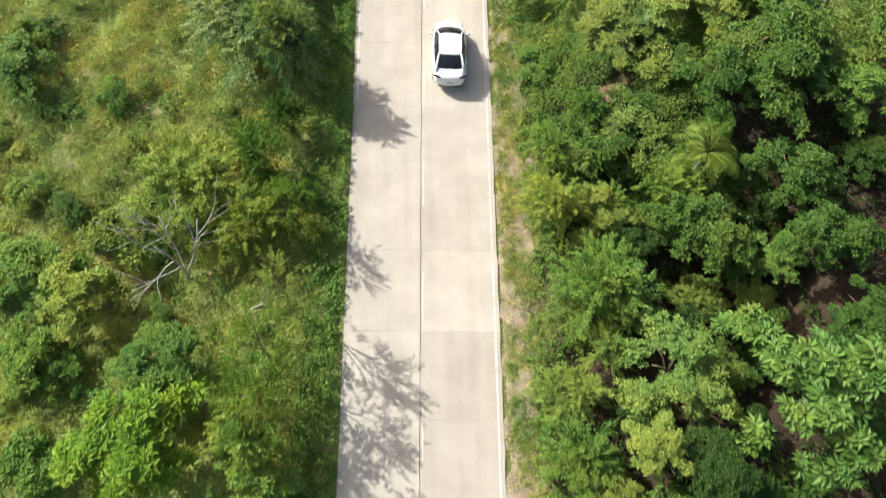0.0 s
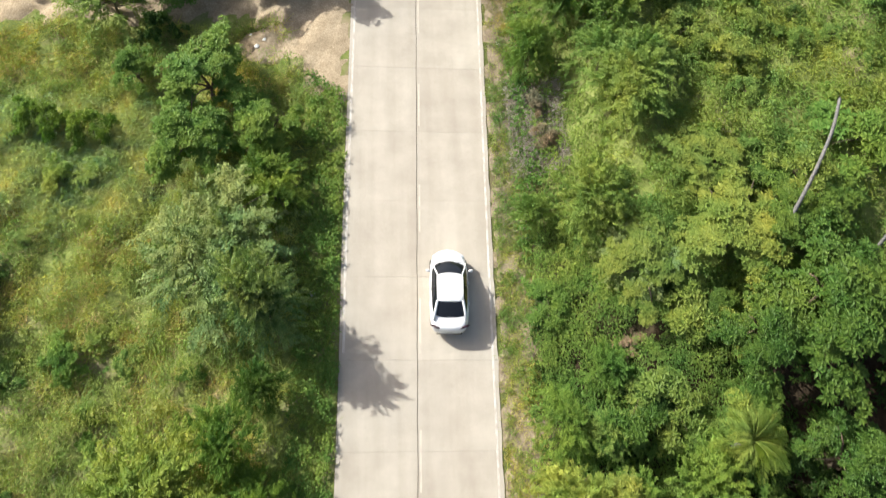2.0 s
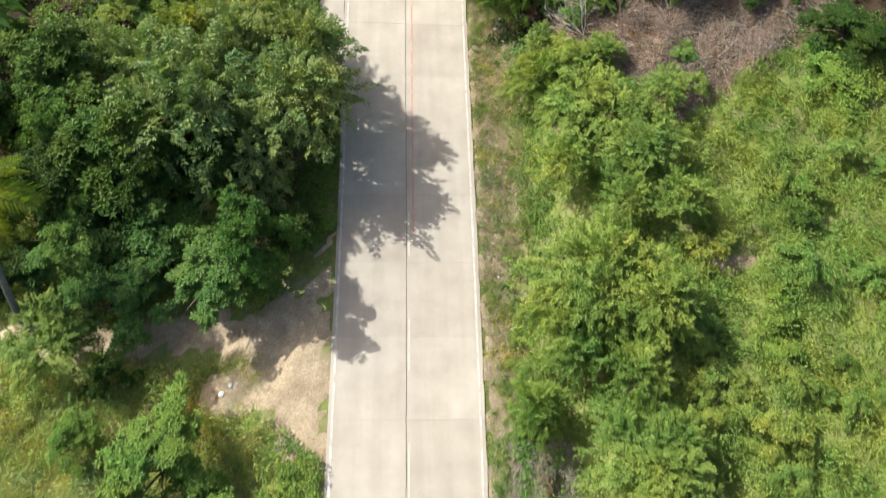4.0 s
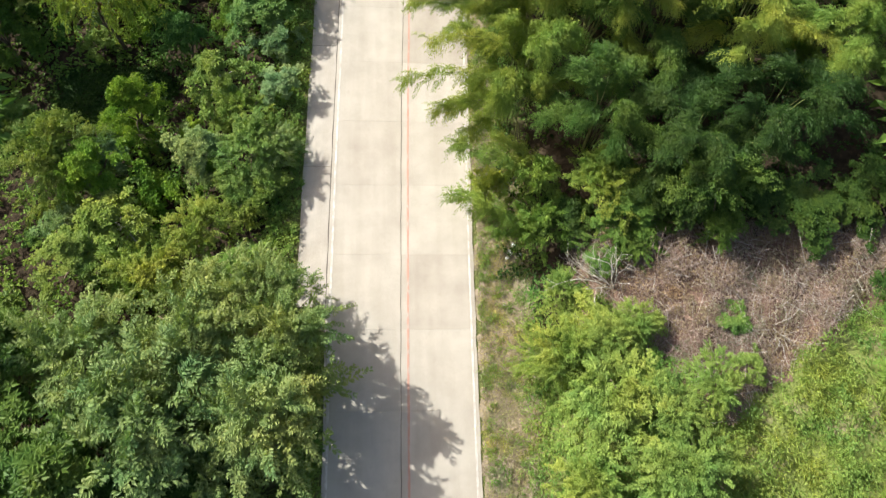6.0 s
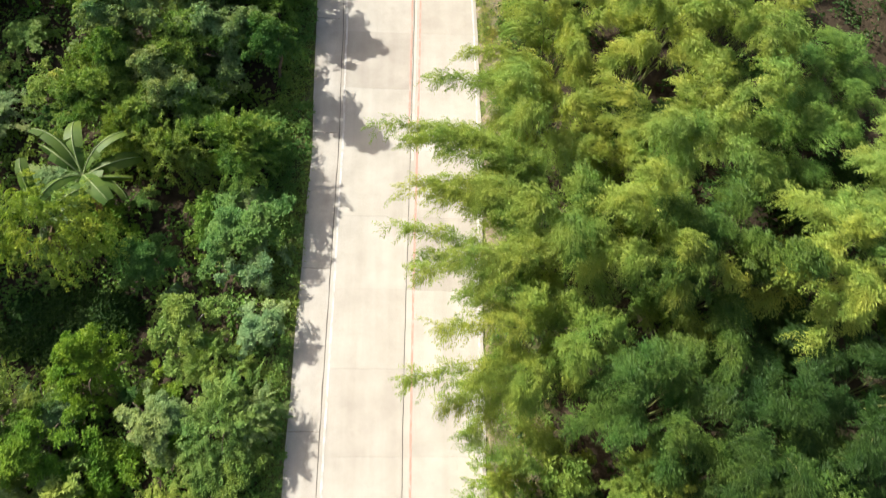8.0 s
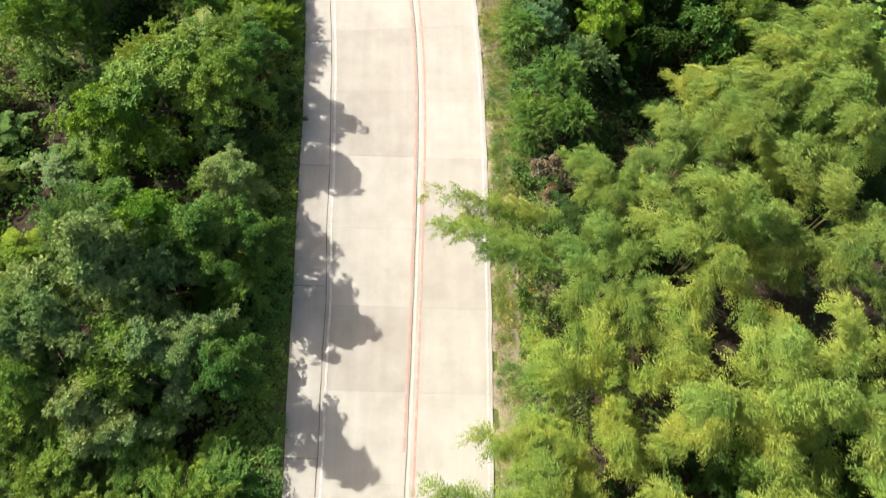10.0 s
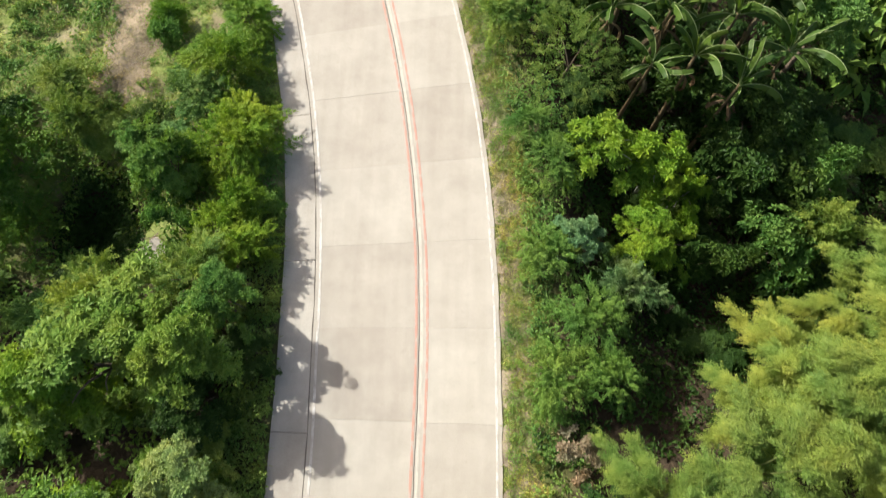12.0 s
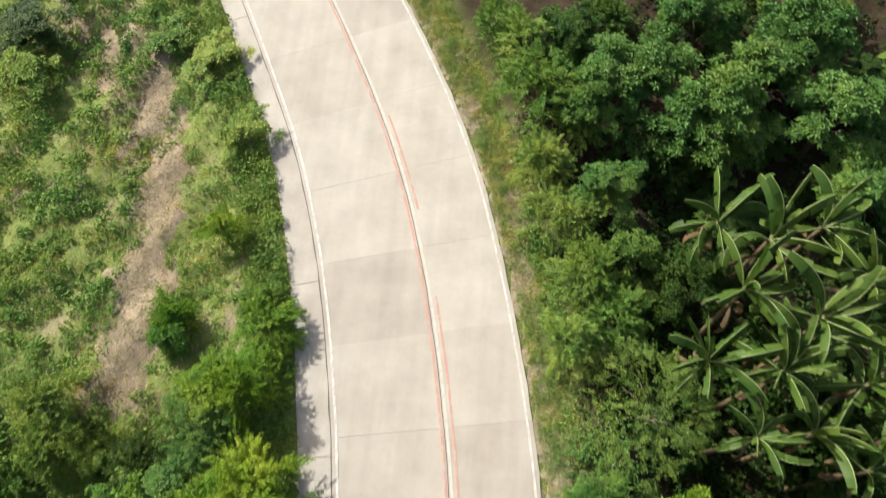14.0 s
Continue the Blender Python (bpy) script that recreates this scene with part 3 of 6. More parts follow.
NAMES = {"broad": ("broadleaf_tree", "tree"), "big": ("large_leaved_tree", "tree"), "fine": ("feathery_tree", "tree"), "sparse": ("open_crowned_tree", "tree"), "shrub": ("shrub", "shrub"),
         "umbrella": ("spreading_tree", "tree"), "round": ("round_bush", "bush")}
HUES = {"bright": "bright sunlit green", "lime": "light green", "mid": "mid-green", "deep": "dull deep green", "dark": "shade-darkened green", "forest": "dull dark green", "olive": "olive green",
        "yellow": "yellowish green", "pale": "pale greyish green", "sage": "greyish sage-green", "meadow": "light yellow-green", "brown": "dry brown",  "weed": "mid-green"}
FORMS = {"broad": "broadleaf tree with a dense leafy crown", "big": "tree with large glossy leaves in rosettes", "fine": "roadside tree with fine feathery foliage", "sparse": "roadside tree with a thin open crown",
         "shrub": "low leafy shrub on uneven ground", "umbrella": "vine-draped tree with a flat spreading crown", "round": "round dense bush with fine leaves"}


def plant(kind, hue, x, y, r, top, name="", label=""):
    """One tree or shrub at x, y with its crown's radius and its top over the road's level."""
    shapes = PROTO[kind]
    crown_me, trunk_me, r0, h0, bark = shapes[int(rng.integers(len(shapes)))]
    z = float(ground_height(x, y))
    height = max(top - z, 0.6)
    tree = tagged(new(name or NAMES[kind][0]), label or HUES[hue] + " " + FORMS[kind], NAMES[kind][1], NAMES[kind][0].replace("_", " ") + "s along the road")
    tree.matrix_world = Matrix.LocRotScale((x, y, z - 0.04), Euler((0, 0, rng.uniform(0, 2 * math.pi))), (r / r0, r / r0 * rng.uniform(0.92, 1.08), height / h0))
    crown = new("crown", crown_me)
    if not crown_me.materials:
        crown_me.materials.append(LEAF[hue])
    crown.material_slots[0].link = "OBJECT"
    crown.material_slots[0].material = LEAF[hue]
    trunk = new("trunk", trunk_me)
    if not trunk_me.materials:
        trunk_me.materials.append(bark)
    crown.parent = trunk.parent = tree
    return tree


plant("shrub", "mid", -4.1, 1.7, 2.0, 1.6)
plant("broad", "dark", 14.8, 1.9, 2.9, 3.2)
plant("shrub", "mid", -14.4, 2.1, 2.5, 1.5)
plant("fine", "mid", 9.1, 2.2, 2.2, 2.8)
plant("broad", "lime", 12.0, 2.5, 1.9, 3.4)
plant("big", "bright", -9.4, 2.7, 3.2, 3.6)
plant("fine", "lime", -4.8, 3.8, 1.9, 3.8)
plant("big", "deep", 18.7, 4.3, 3.9, 6.6)
plant("fine", "lime", 8.9, 5.0, 1.6, 2.3)
plant("broad", "lime", 13.1, 5.7, 2.9, 4.2)
plant("broad", "mid", -9.1, 6.5, 2.5, 2.4)
plant("sparse", "mid", -4.3, 6.8, 2.1, 6.0)
plant("shrub", "mid", -14.3, 6.7, 2.0, 1.3)
plant("broad", "dark", 17.7, 7.2, 2.3, 2.6)
plant("broad", "forest", 21.9, 7.7, 2.0, 4.4)
plant("big", "lime", -12.8, 9.5, 2.2, 2.2)
plant("fine", "mid", 10.4, 9.5, 2.9, 4.0)
plant("shrub", "mid", -15.2, 11.2, 2.4, 1.2)
plant("broad", "forest", 21.7, 11.9, 2.7, 4.6)
plant("broad", "forest", 16.1, 12.1, 2.9, 4.2)
plant("shrub", "olive", -11.5, 12.2, 2.3, 1.6)
plant("shrub", "olive", -3.0, 12.9, 1.2, 1.5)
plant("fine", "mid", -5.4, 16.6, 2.0, 3.4)
plant("fine", "forest", -4.2, 18.8, 1.5, 2.6)
plant("fine", "mid", -4.1, 14.8, 1.3, 2.2)
plant("fine", "yellow", -5.7, 13.1, 2.4, 2.8)
plant("fine", "lime", 8.7, 13.9, 2.0, 3.0)
plant("fine", "mid", 14.4, 14.5, 2.3, 3.2)
plant("fine", "yellow", -8.4, 14.7, 3.6, 3.4)
plant("broad", "forest", 20.3, 14.9, 2.7, 4.4)
plant("broad", "dark", 24.6, 16.6, 2.3, 3.4)
plant("fine", "mid", 8.8, 17.0, 1.7, 2.5)
plant("shrub", "olive", 13.3, 17.6, 2.4, 2.6)
plant("broad", "mid", 24.1, 19.1, 2.6, 5.2)
plant("broad", "forest", 17.4, 20.1, 2.8, 5.0)
plant("broad", "forest", 20.3, 21.2, 4.1, 6.3)
plant("shrub", "olive", 15.1, 21.7, 2.2, 3.2)
plant("broad", "forest", 20.9, 21.8, 3.2, 5.2)
plant("broad", "mid", -17.7, 21.8, 2.0, 1.6)
plant("fine", "sage", -4.1, 22.1, 1.9, 4.2)
plant("shrub", "mid", 8.7, 22.6, 1.6, 1.3)
plant("broad", "olive", 12.9, 23.8, 2.9, 3.6)
plant("fine", "sage", 13.0, 24.1, 2.1, 3.4)
plant("fine", "sage", -6.8, 24.4, 3.7, 3.4)
plant("broad", "olive", 17.2, 25.3, 3.5, 4.6)
plant("fine", "sage", -6.0, 25.9, 3.6, 3.2)
plant("broad", "forest", 20.4, 26.1, 3.0, 5.0)
plant("fine", "lime", 8.1, 27.0, 1.3, 2.6)
plant("fine", "lime", 10.9, 27.2, 2.4, 4.5)
plant("shrub", "olive", 20.7, 27.9, 2.0, 5.0)
plant("fine", "mid", -4.3, 28.1, 2.1, 2.3)
plant("broad", "olive", 16.5, 28.6, 2.4, 4.2)
plant("fine", "mid", -4.7, 29.2, 2.0, 2.2)
plant("shrub", "mid", 23.7, 29.8, 3.0, 4.6)
plant("broad", "mid", -8.2, 31.2, 3.0, 3.0)
plant("shrub", "mid", -4.1, 31.7, 1.6, 1.6)
plant("broad", "mid", -4.8, 31.8, 2.0, 2.3)
plant("fine", "lime", 13.3, 32.3, 2.2, 5.1)
plant("shrub", "mid", -13.7, 32.3, 1.4, 1.2)
plant("shrub", "mid", -16.2, 32.8, 1.5, 1.2)
plant("fine", "lime", 13.4, 33.2, 2.9, 5.3)
plant("broad", "mid", -7.8, 34.3, 3.1, 3.0)
plant("fine", "lime", 13.9, 34.4, 1.8, 5.3)
plant("shrub", "olive", 18.8, 34.7, 1.8, 4.4)
plant("fine", "lime", 12.1, 34.7, 2.1, 4.9)
plant("broad", "mid", -11.7, 35.6, 1.7, 1.6)
plant("fine", "lime", 8.6, 35.8, 1.3, 3.5)
plant("fine", "lime", 8.8, 36.5, 1.6, 3.5)
plant("shrub", "olive", 16.8, 36.7, 1.8, 4.0)
plant("fine", "lime", 12.7, 37.3, 2.1, 5.5)
plant("fine", "lime", 10.7, 38.9, 2.3, 4.7)
plant("fine", "lime", -13.6, 40.2, 2.8, 2.2)
plant("fine", "lime", 10.2, 40.3, 2.1, 4.7)
plant("fine", "lime", 13.9, 40.3, 2.7, 6.3)
plant("fine", "lime", 14.3, 41, 2.4, 5.7)
plant("fine", "lime", 11.8, 41.2, 3.1, 5.5)
plant("fine", "lime", 12, 42, 3.5, 6.1)
plant("broad", "deep", -11.0, 42.1, 2.9, 2.6)
plant("broad", "deep", -6.2, 43.1, 3.5, 3.0)
plant("shrub", "olive", 17.7, 44.0, 1.8, 4.2)
plant("broad", "dark", -15.8, 44.0, 2.3, 2.2)
plant("broad", "deep", -4.3, 44.4, 2.5, 5.2)
plant("broad", "deep", -12.8, 44.5, 2.9, 3.2)
plant("broad", "dark", -12.0, 45.1, 2.5, 2.8)
plant("broad", "deep", -9.1, 45.5, 3.0, 3.0)
plant("broad", "dark", -2.9, 45.7, 2.0, 2.0)
plant("fine", "lime", 16.2, 45.8, 2, 5.5)
plant("fine", "lime", 13.8, 45.9, 1.7, 5.1)
# dark trees added as the shaded near side of the sage crowns behind
plant("broad", "dark", -14.8, 47.5, 3.3, 4.4)
plant("broad", "dark", -10.2, 48.1, 3.2, 4.6)
plant("fine", "lime", 11.2, 48.7, 2.1, 4.3)
plant("fine", "lime", 14.9, 48.9, 2.6, 5.3)
plant("broad", "dark", -5.9, 49.0, 2.8, 4.4)
plant("fine", "sage", -5.1, 49.5, 3.2, 4.6)
plant("broad", "forest", -11.8, 49.8, 4.6, 5.4)
plant("fine", "lime", 14.7, 51.4, 1.9, 4.9)
plant("fine", "lime", 13, 51.8, 3.2, 4.9)
plant("fine", "sage", -7.8, 51.8, 5.1, 6.6)
plant("fine", "sage", -2.6, 52.0, 4.1, 6.2)
plant("fine", "lime", 11.6, 52.5, 2, 4.3)
plant("fine", "sage", -7.6, 52.7, 3.4, 5.2)
plant("fine", "lime", 16.9, 52.7, 1.6, 4.9)
plant("shrub", "lime", 18.9, 53.4, 1.0, 3.9)
plant("shrub", "mid", 14.7, 53.5, 1.3, 3.4)
plant("shrub", "mid", 26.7, 53.5, 2.6, 4.6)
plant("fine", "lime", 10.5, 54.3, 1.9, 4.5)
plant("fine", "lime", 10.4, 54.5, 1.7, 3.7)
plant("fine", "lime", 12.9, 54.6, 1.9, 4.3)
plant("fine", "sage", -10.7, 54.6, 3.8, 5.0)
plant("broad", "forest", -15.4, 54.7, 4.1, 5.0)
plant("fine", "sage", -1.8, 55.2, 3.2, 5.8)
plant("shrub", "weed", 18.8, 55.8, 1.1, 3.7)
plant("fine", "lime", 13.7, 55.5, 1.6, 4.5)
plant("fine", "sage", -5.8, 55.6, 3.8, 5.6)
plant("broad", "dark", 27.7, 56.2, 3.0, 5.4)
plant("shrub", "lime", 12.0, 56.4, 1.5, 3.2)
plant("fine", "lime", 11.0, 57.6, 1.5, 2.6)
plant("fine", "sage", -3.7, 57.7, 2.8, 5.0)
plant("shrub", "weed", 13.0, 58.9, 1.1, 3.1)
plant("fine", "lime", -9.2, 59.4, 2.4, 2.6)
plant("broad", "lime", -13.0, 60.1, 2.3, 2.2)
plant("fine", "forest", 14.2, 60.2, 2.1, 4.0)
# dark-leaved trees added here to paint the shade before the bamboo
plant("broad", "dark", 23.0, 61.4, 3.1, 4.9)
plant("broad", "dark", 16.6, 61.8, 2.2, 5.2)
plant("broad", "dark", 19.8, 62.0, 2.4, 5.4)
plant("broad", "dark", 26.6, 61.6, 2.6, 5.2)
plant("fine", "mid", 10.1, 61.3, 2.0, 3.6)
plant("fine", "lime", -7.1, 61.6, 2.0, 2.4)
plant("fine", "yellow", 13.4, 62.2, 2.3, 5.6)
plant("big", "lime", -11.0, 61.8, 2.4, 2.8)
plant("fine", "forest", 18.1, 62.3, 3.0, 6.8)
plant("fine", "yellow", 13.0, 63.0, 1.9, 5.6)
plant("shrub", "lime", 9.8, 63.4, 1.9, 4.8)
plant("shrub", "olive", -4.4, 63.4, 1.7, 2.0)
plant("fine", "yellow", 7.6, 63.5, 1.4, 3.0)
plant("broad", "bright", -12.7, 65.1, 2.3, 2.8)
plant("fine", "lime", -4.7, 65.8, 2.5, 2.6)
plant("fine", "olive", -14.8, 65.9, 2.9, 3.2)
plant("broad", "sage", -7.5, 66.0, 2.1, 2.6)
plant("fine", "sage", -3.4, 66.2, 1.6, 2.0)
plant("broad", "bright", -10.9, 68.6, 2.2, 3.2)
plant("fine", "lime", -5.3, 68.7, 1.8, 2.2)
plant("big", "lime", -6.7, 70.4, 2.0, 2.8)
plant("broad", "pale", -3.4, 70.6, 1.6, 1.8)
plant("shrub", "pale", -3.9, 73.7, 1.8, 1.6)
plant("broad", "deep", -9.1, 73.7, 2.0, 2.6)
plant("umbrella", "yellow", -13.2, 74.6, 3.7, 5.0)
plant("broad", "deep", -4.5, 75.7, 2.7, 2.6)
plant("shrub", "mid", -6.7, 76.1, 1.8, 1.8)
plant("fine", "mid", -4.6, 79.6, 2.4, 2.8)
plant("fine", "mid", -4.9, 79.7, 2.4, 4.0)
plant("fine", "lime", -8.6, 79.8, 2.5, 3.4)
plant("broad", "mid", -7.9, 81.5, 2.3, 3.0)
plant("broad", "mid", -10.1, 81.8, 2.6, 3.4)
plant("broad", "mid", -12.5, 82.9, 2.4, 3.6)
plant("broad", "sage", -9.7, 83.0, 2.8, 4.4)
plant("fine", "lime", -13.7, 83.1, 2.4, 3.2)
plant("broad", "mid", -11.5, 85, 2.6, 4.8)
plant("broad", "deep", -3.7, 85.1, 2.0, 5.2)
plant("broad", "mid", -8.3, 85.3, 3.1, 4.6)
plant("broad", "sage", -6.7, 85.7, 2.8, 4.8)
plant("broad", "sage", -11.6, 86.6, 3.2, 5.8)
plant("fine", "sage", -12.2, 87.4, 3.0, 5.2)
plant("fine", "sage", -7.8, 88.8, 2.6, 5.0)
plant("broad", "sage", -9.6, 89.5, 3.5, 6.6)
plant("fine", "mid", -4.0, 89.5, 1.8, 2.6)
plant("broad", "deep", -3.1, 91.0, 1.8, 4.6)
plant("broad", "deep", -4.8, 91.1, 2.3, 5.4)
plant("broad", "mid", -6.4, 91.2, 2.6, 4.4)
plant("broad", "bright", -7.8, 91.4, 2.7, 5.4)
plant("fine", "sage", -10.8, 91.5, 2.8, 5.2)
plant("broad", "mid", -9.6, 92, 2.8, 4.2)
plant("broad", "sage", -5.0, 94.0, 2.1, 4.2)
plant("fine", "mid", -5.4, 94.4, 1.6, 3.0)
plant("broad", "dark", -4.9, 96.8, 2.0, 3.0)
plant("broad", "bright", -11.1, 97.5, 2.9, 3.8)
plant("fine", "mid", 9.7, 98.5, 1.8, 2.4)
plant("broad", "mid", -8.7, 98.7, 3.9, 4.4)
plant("fine", "mid", 11.9, 98.7, 1.5, 2.6)
plant("broad", "mid", -5.5, 99.1, 2.7, 5.2)
plant("broad", "dark", -3.3, 99.3, 1.6, 1.6)
plant("broad", "deep", -4.1, 101.2, 2.0, 4.2)
plant("fine", "mid", 11.3, 101.2, 1.9, 2.6)
plant("fine", "lime", -9.6, 101.4, 2.7, 3.0)
plant("fine", "lime", -5.8, 102.4, 2.6, 3.0)
plant("fine", "sage", 13.3, 102.8, 1.6, 2.2)
plant("fine", "mid", -16.4, 103.8, 2.6, 3.0)
plant("fine", "bright", -4, 104, 1.7, 2.2)
plant("fine", "mid", 9.5, 104.2, 1.6, 2.0)
plant("shrub", "dark", 18.0, 104.7, 2.4, 1.2)
plant("fine", "bright", -5, 104.9, 1.8, 2.2)
plant("fine", "mid", -15.8, 106.6, 2.0, 2.6)
plant("broad", "bright", 14.4, 104.9, 2.1, 2.8)
plant("shrub", "deep", 20.6, 105.1, 2.7, 1.8)
plant("shrub", "deep", -7.4, 105.4, 1.7, 2.2)
plant("fine", "lime", 22.6, 106.0, 2.0, 2.6)
plant("fine", "bright", -4.3, 106.2, 1.4, 2.4)
plant("shrub", "mid", -3.5, 106.3, 1.1, 1.2)
plant("shrub", "dark", 22.5, 107.2, 3.2, 1.6)
plant("big", "bright", 16.0, 107.6, 1.7, 2.8)
plant("shrub", "mid", -7.9, 107.6, 2.1, 3.0)
plant("fine", "lime", -12.9, 110.6, 1.8, 2.0)
plant("broad", "mid", -8, 107.9, 2.2, 3.2)
plant("big", "bright", 14.7, 108.7, 2.5, 3.2)
plant("fine", "mid", 9.9, 108.7, 1.7, 2.2)
plant("fine", "bright", -4.9, 109, 2.1, 2.6)
plant("big", "bright", 12.3, 109.4, 2.2, 3.0)
# the gully shrubs get the dark leaf colour in place of deep shade
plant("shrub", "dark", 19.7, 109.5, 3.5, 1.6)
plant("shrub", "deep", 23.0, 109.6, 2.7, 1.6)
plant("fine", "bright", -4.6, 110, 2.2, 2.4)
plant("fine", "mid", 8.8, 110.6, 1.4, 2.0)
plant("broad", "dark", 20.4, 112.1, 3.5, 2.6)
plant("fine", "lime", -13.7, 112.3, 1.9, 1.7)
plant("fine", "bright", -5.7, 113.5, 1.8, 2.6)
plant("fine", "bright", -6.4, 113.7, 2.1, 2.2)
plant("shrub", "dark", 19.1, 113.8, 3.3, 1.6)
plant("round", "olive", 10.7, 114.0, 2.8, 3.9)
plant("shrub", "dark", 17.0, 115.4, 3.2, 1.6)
plant("shrub", "mid", -9.2, 115.8, 1.4, 1.4)
plant("fine", "bright", -5.3, 116.3, 1.8, 1.6)
plant("fine", "bright", -9.4, 116.4, 1.2, 1.4)
plant("fine", "lime", 7.5, 116.7, 1.7, 2.4)
plant("broad", "deep", 23.8, 116.8, 3.5, 3.6)
plant("shrub", "lime", -9.7, 116.9, 1.2, 1.0)
plant("shrub", "mid", -5.8, 117.8, 1.3, 1.2)
plant("fine", "mid", 9.4, 117.8, 1.7, 2.4)
plant("fine", "lime", 8.1, 119.4, 1.8, 2.4)
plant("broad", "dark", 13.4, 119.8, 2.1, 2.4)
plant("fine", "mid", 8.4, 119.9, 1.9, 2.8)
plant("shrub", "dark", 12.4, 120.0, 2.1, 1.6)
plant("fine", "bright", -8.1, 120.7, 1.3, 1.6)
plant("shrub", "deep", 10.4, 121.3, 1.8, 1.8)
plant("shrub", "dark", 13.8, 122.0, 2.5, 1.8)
plant("fine", "lime", 7.2, 122.6, 1.9, 2.6)
plant("fine", "mid", 8.6, 123.5, 1.4, 2.0)
plant("broad", "deep", 9.3, 124.0, 2.1, 2.6)
plant("broad", "deep", 20.9, 124.8, 2.7, 3.2)
plant("fine", "lime", 6.1, 125.3, 1.9, 2.8)
plant("shrub", "lime", -8.3, 125.9, 1.7, 1.2)
plant("fine", "lime", 6.4, 126.1, 1.3, 1.8)
plant("shrub", "dark", 11.3, 127.0, 2.6, 2.2)
plant("fine", "mid", 8.0, 127.8, 1.7, 2.2)
plant("broad", "deep", 8.2, 128.2, 2.2, 4.0)
plant("broad", "deep", 13.6, 128.4, 3.7, 5.0)
plant("broad", "deep", 19.9, 128.6, 3.7, 4.6)
plant("shrub", "mid", -20.4, 129.0, 2.1, 0.9)
plant("broad", "deep", 16.8, 130.3, 3.6, 5.0)
plant("broad", "deep", 10.3, 130.3, 3.5, 4.6)
plant("shrub", "lime", -10.8, 130.3, 1.9, 1.0)
plant("shrub", "mid", -13.2, 131.9, 1.7, 1.0)
plant("broad", "dark", -20.8, 131.9, 2.5, 1.2)
plant("fine", "lime", 5.0, 132.0, 2.2, 3.2)
plant("broad", "deep", 13.6, 133.0, 3.4, 5.0)
plant("fine", "lime", 4.3, 133.1, 1.4, 1.6)
plant("broad", "forest", 7.3, 133.1, 2.1, 3.0)
plant("broad", "deep", 18.9, 133.4, 3.6, 5.2)
plant("fine", "mid", 3.6, 133.4, 1.8, 2.6)
plant("fine", "sage", -4.5, 22.8, 2.3, 5.4)
plant("sparse", "mid", -3.8, 13.5, 1.7, 4.0)
plant("sparse", "sage", -3.6, 9.2, 1.9, 5.8)
plant("sparse", "mid", -4.4, 4.6, 2.2, 6.0)
# two trees behind the view, added to throw shade on the road
plant("sparse", "mid", -5.0, -0.6, 2.2, 5.0)
plant("broad", "deep", -6.0, -4.5, 2.6, 5.0)
plant("fine", "lime", 8.6, -2.5, 2.2, 3.2)
plant("broad", "bright", 13.0, -3.0, 2.8, 4.6)
plant("shrub", "brown", 10.6, 95.6, 1.3, 2.0)
plant("shrub", "brown", 9.4, 31.5, 1.0, 1.6)
plant("shrub", "brown", 9.0, 33.6, 0.9, 1.4)
plant("big", "pale", 11.1, 104.9, 1.3, 2.4)
plant("broad", "dark", -17.6, 46.5, 2.6, 3.6)
plant("broad", "deep", -13.0, 46.8, 2.4, 3.4)
plant("broad", "dark", -18.0, 51.0, 3.0, 4.6)
plant("broad", "deep", -14.6, 50.4, 2.8, 4.6)
plant("broad", "dark", -20.6, 44.6, 2.2, 2.6)
plant("fine", "lime", -11.0, 43.8, 1.5, 2.0)
plant("shrub", "dark", -11.0, 38.4, 1.3, 1.2)
plant("shrub", "brown", -8.3, 36.9, 0.8, 1.0)
plant("fine", "mid", 11.0, 19.4, 1.5, 2.4)
plant("fine", "lime", 10.9, 16.6, 1.5, 2.4)
plant("fine", "mid", 11.6, 14.0, 1.5, 2.3)
plant("broad", "dark", 12.6, 12.0, 1.5, 2.0)
plant("fine", "mid", 11.0, 10.0, 1.5, 2.2)
plant("fine", "lime", 10.6, 7.0, 1.6, 2.6)
plant("broad", "dark", 12.8, 17.8, 1.5, 1.9)
plant("shrub", "brown", 12.2, 20.6, 0.9, 1.3)
# trees mostly out of view to the left, added to shade the hollows
plant("broad", "forest", -19.6, 76.2, 3.0, 5.0)
plant("broad", "forest", -18.8, 73.2, 2.4, 4.2)
plant("broad", "dark", -17.6, 109.6, 2.6, 3.4)
plant("fine", "mid", -15.8, 108.8, 1.6, 2.6)
plant("fine", "lime", -11.0, 81.0, 2.0, 3.4)
plant("fine", "yellow", -13.2, 85.0, 2.0, 3.4)


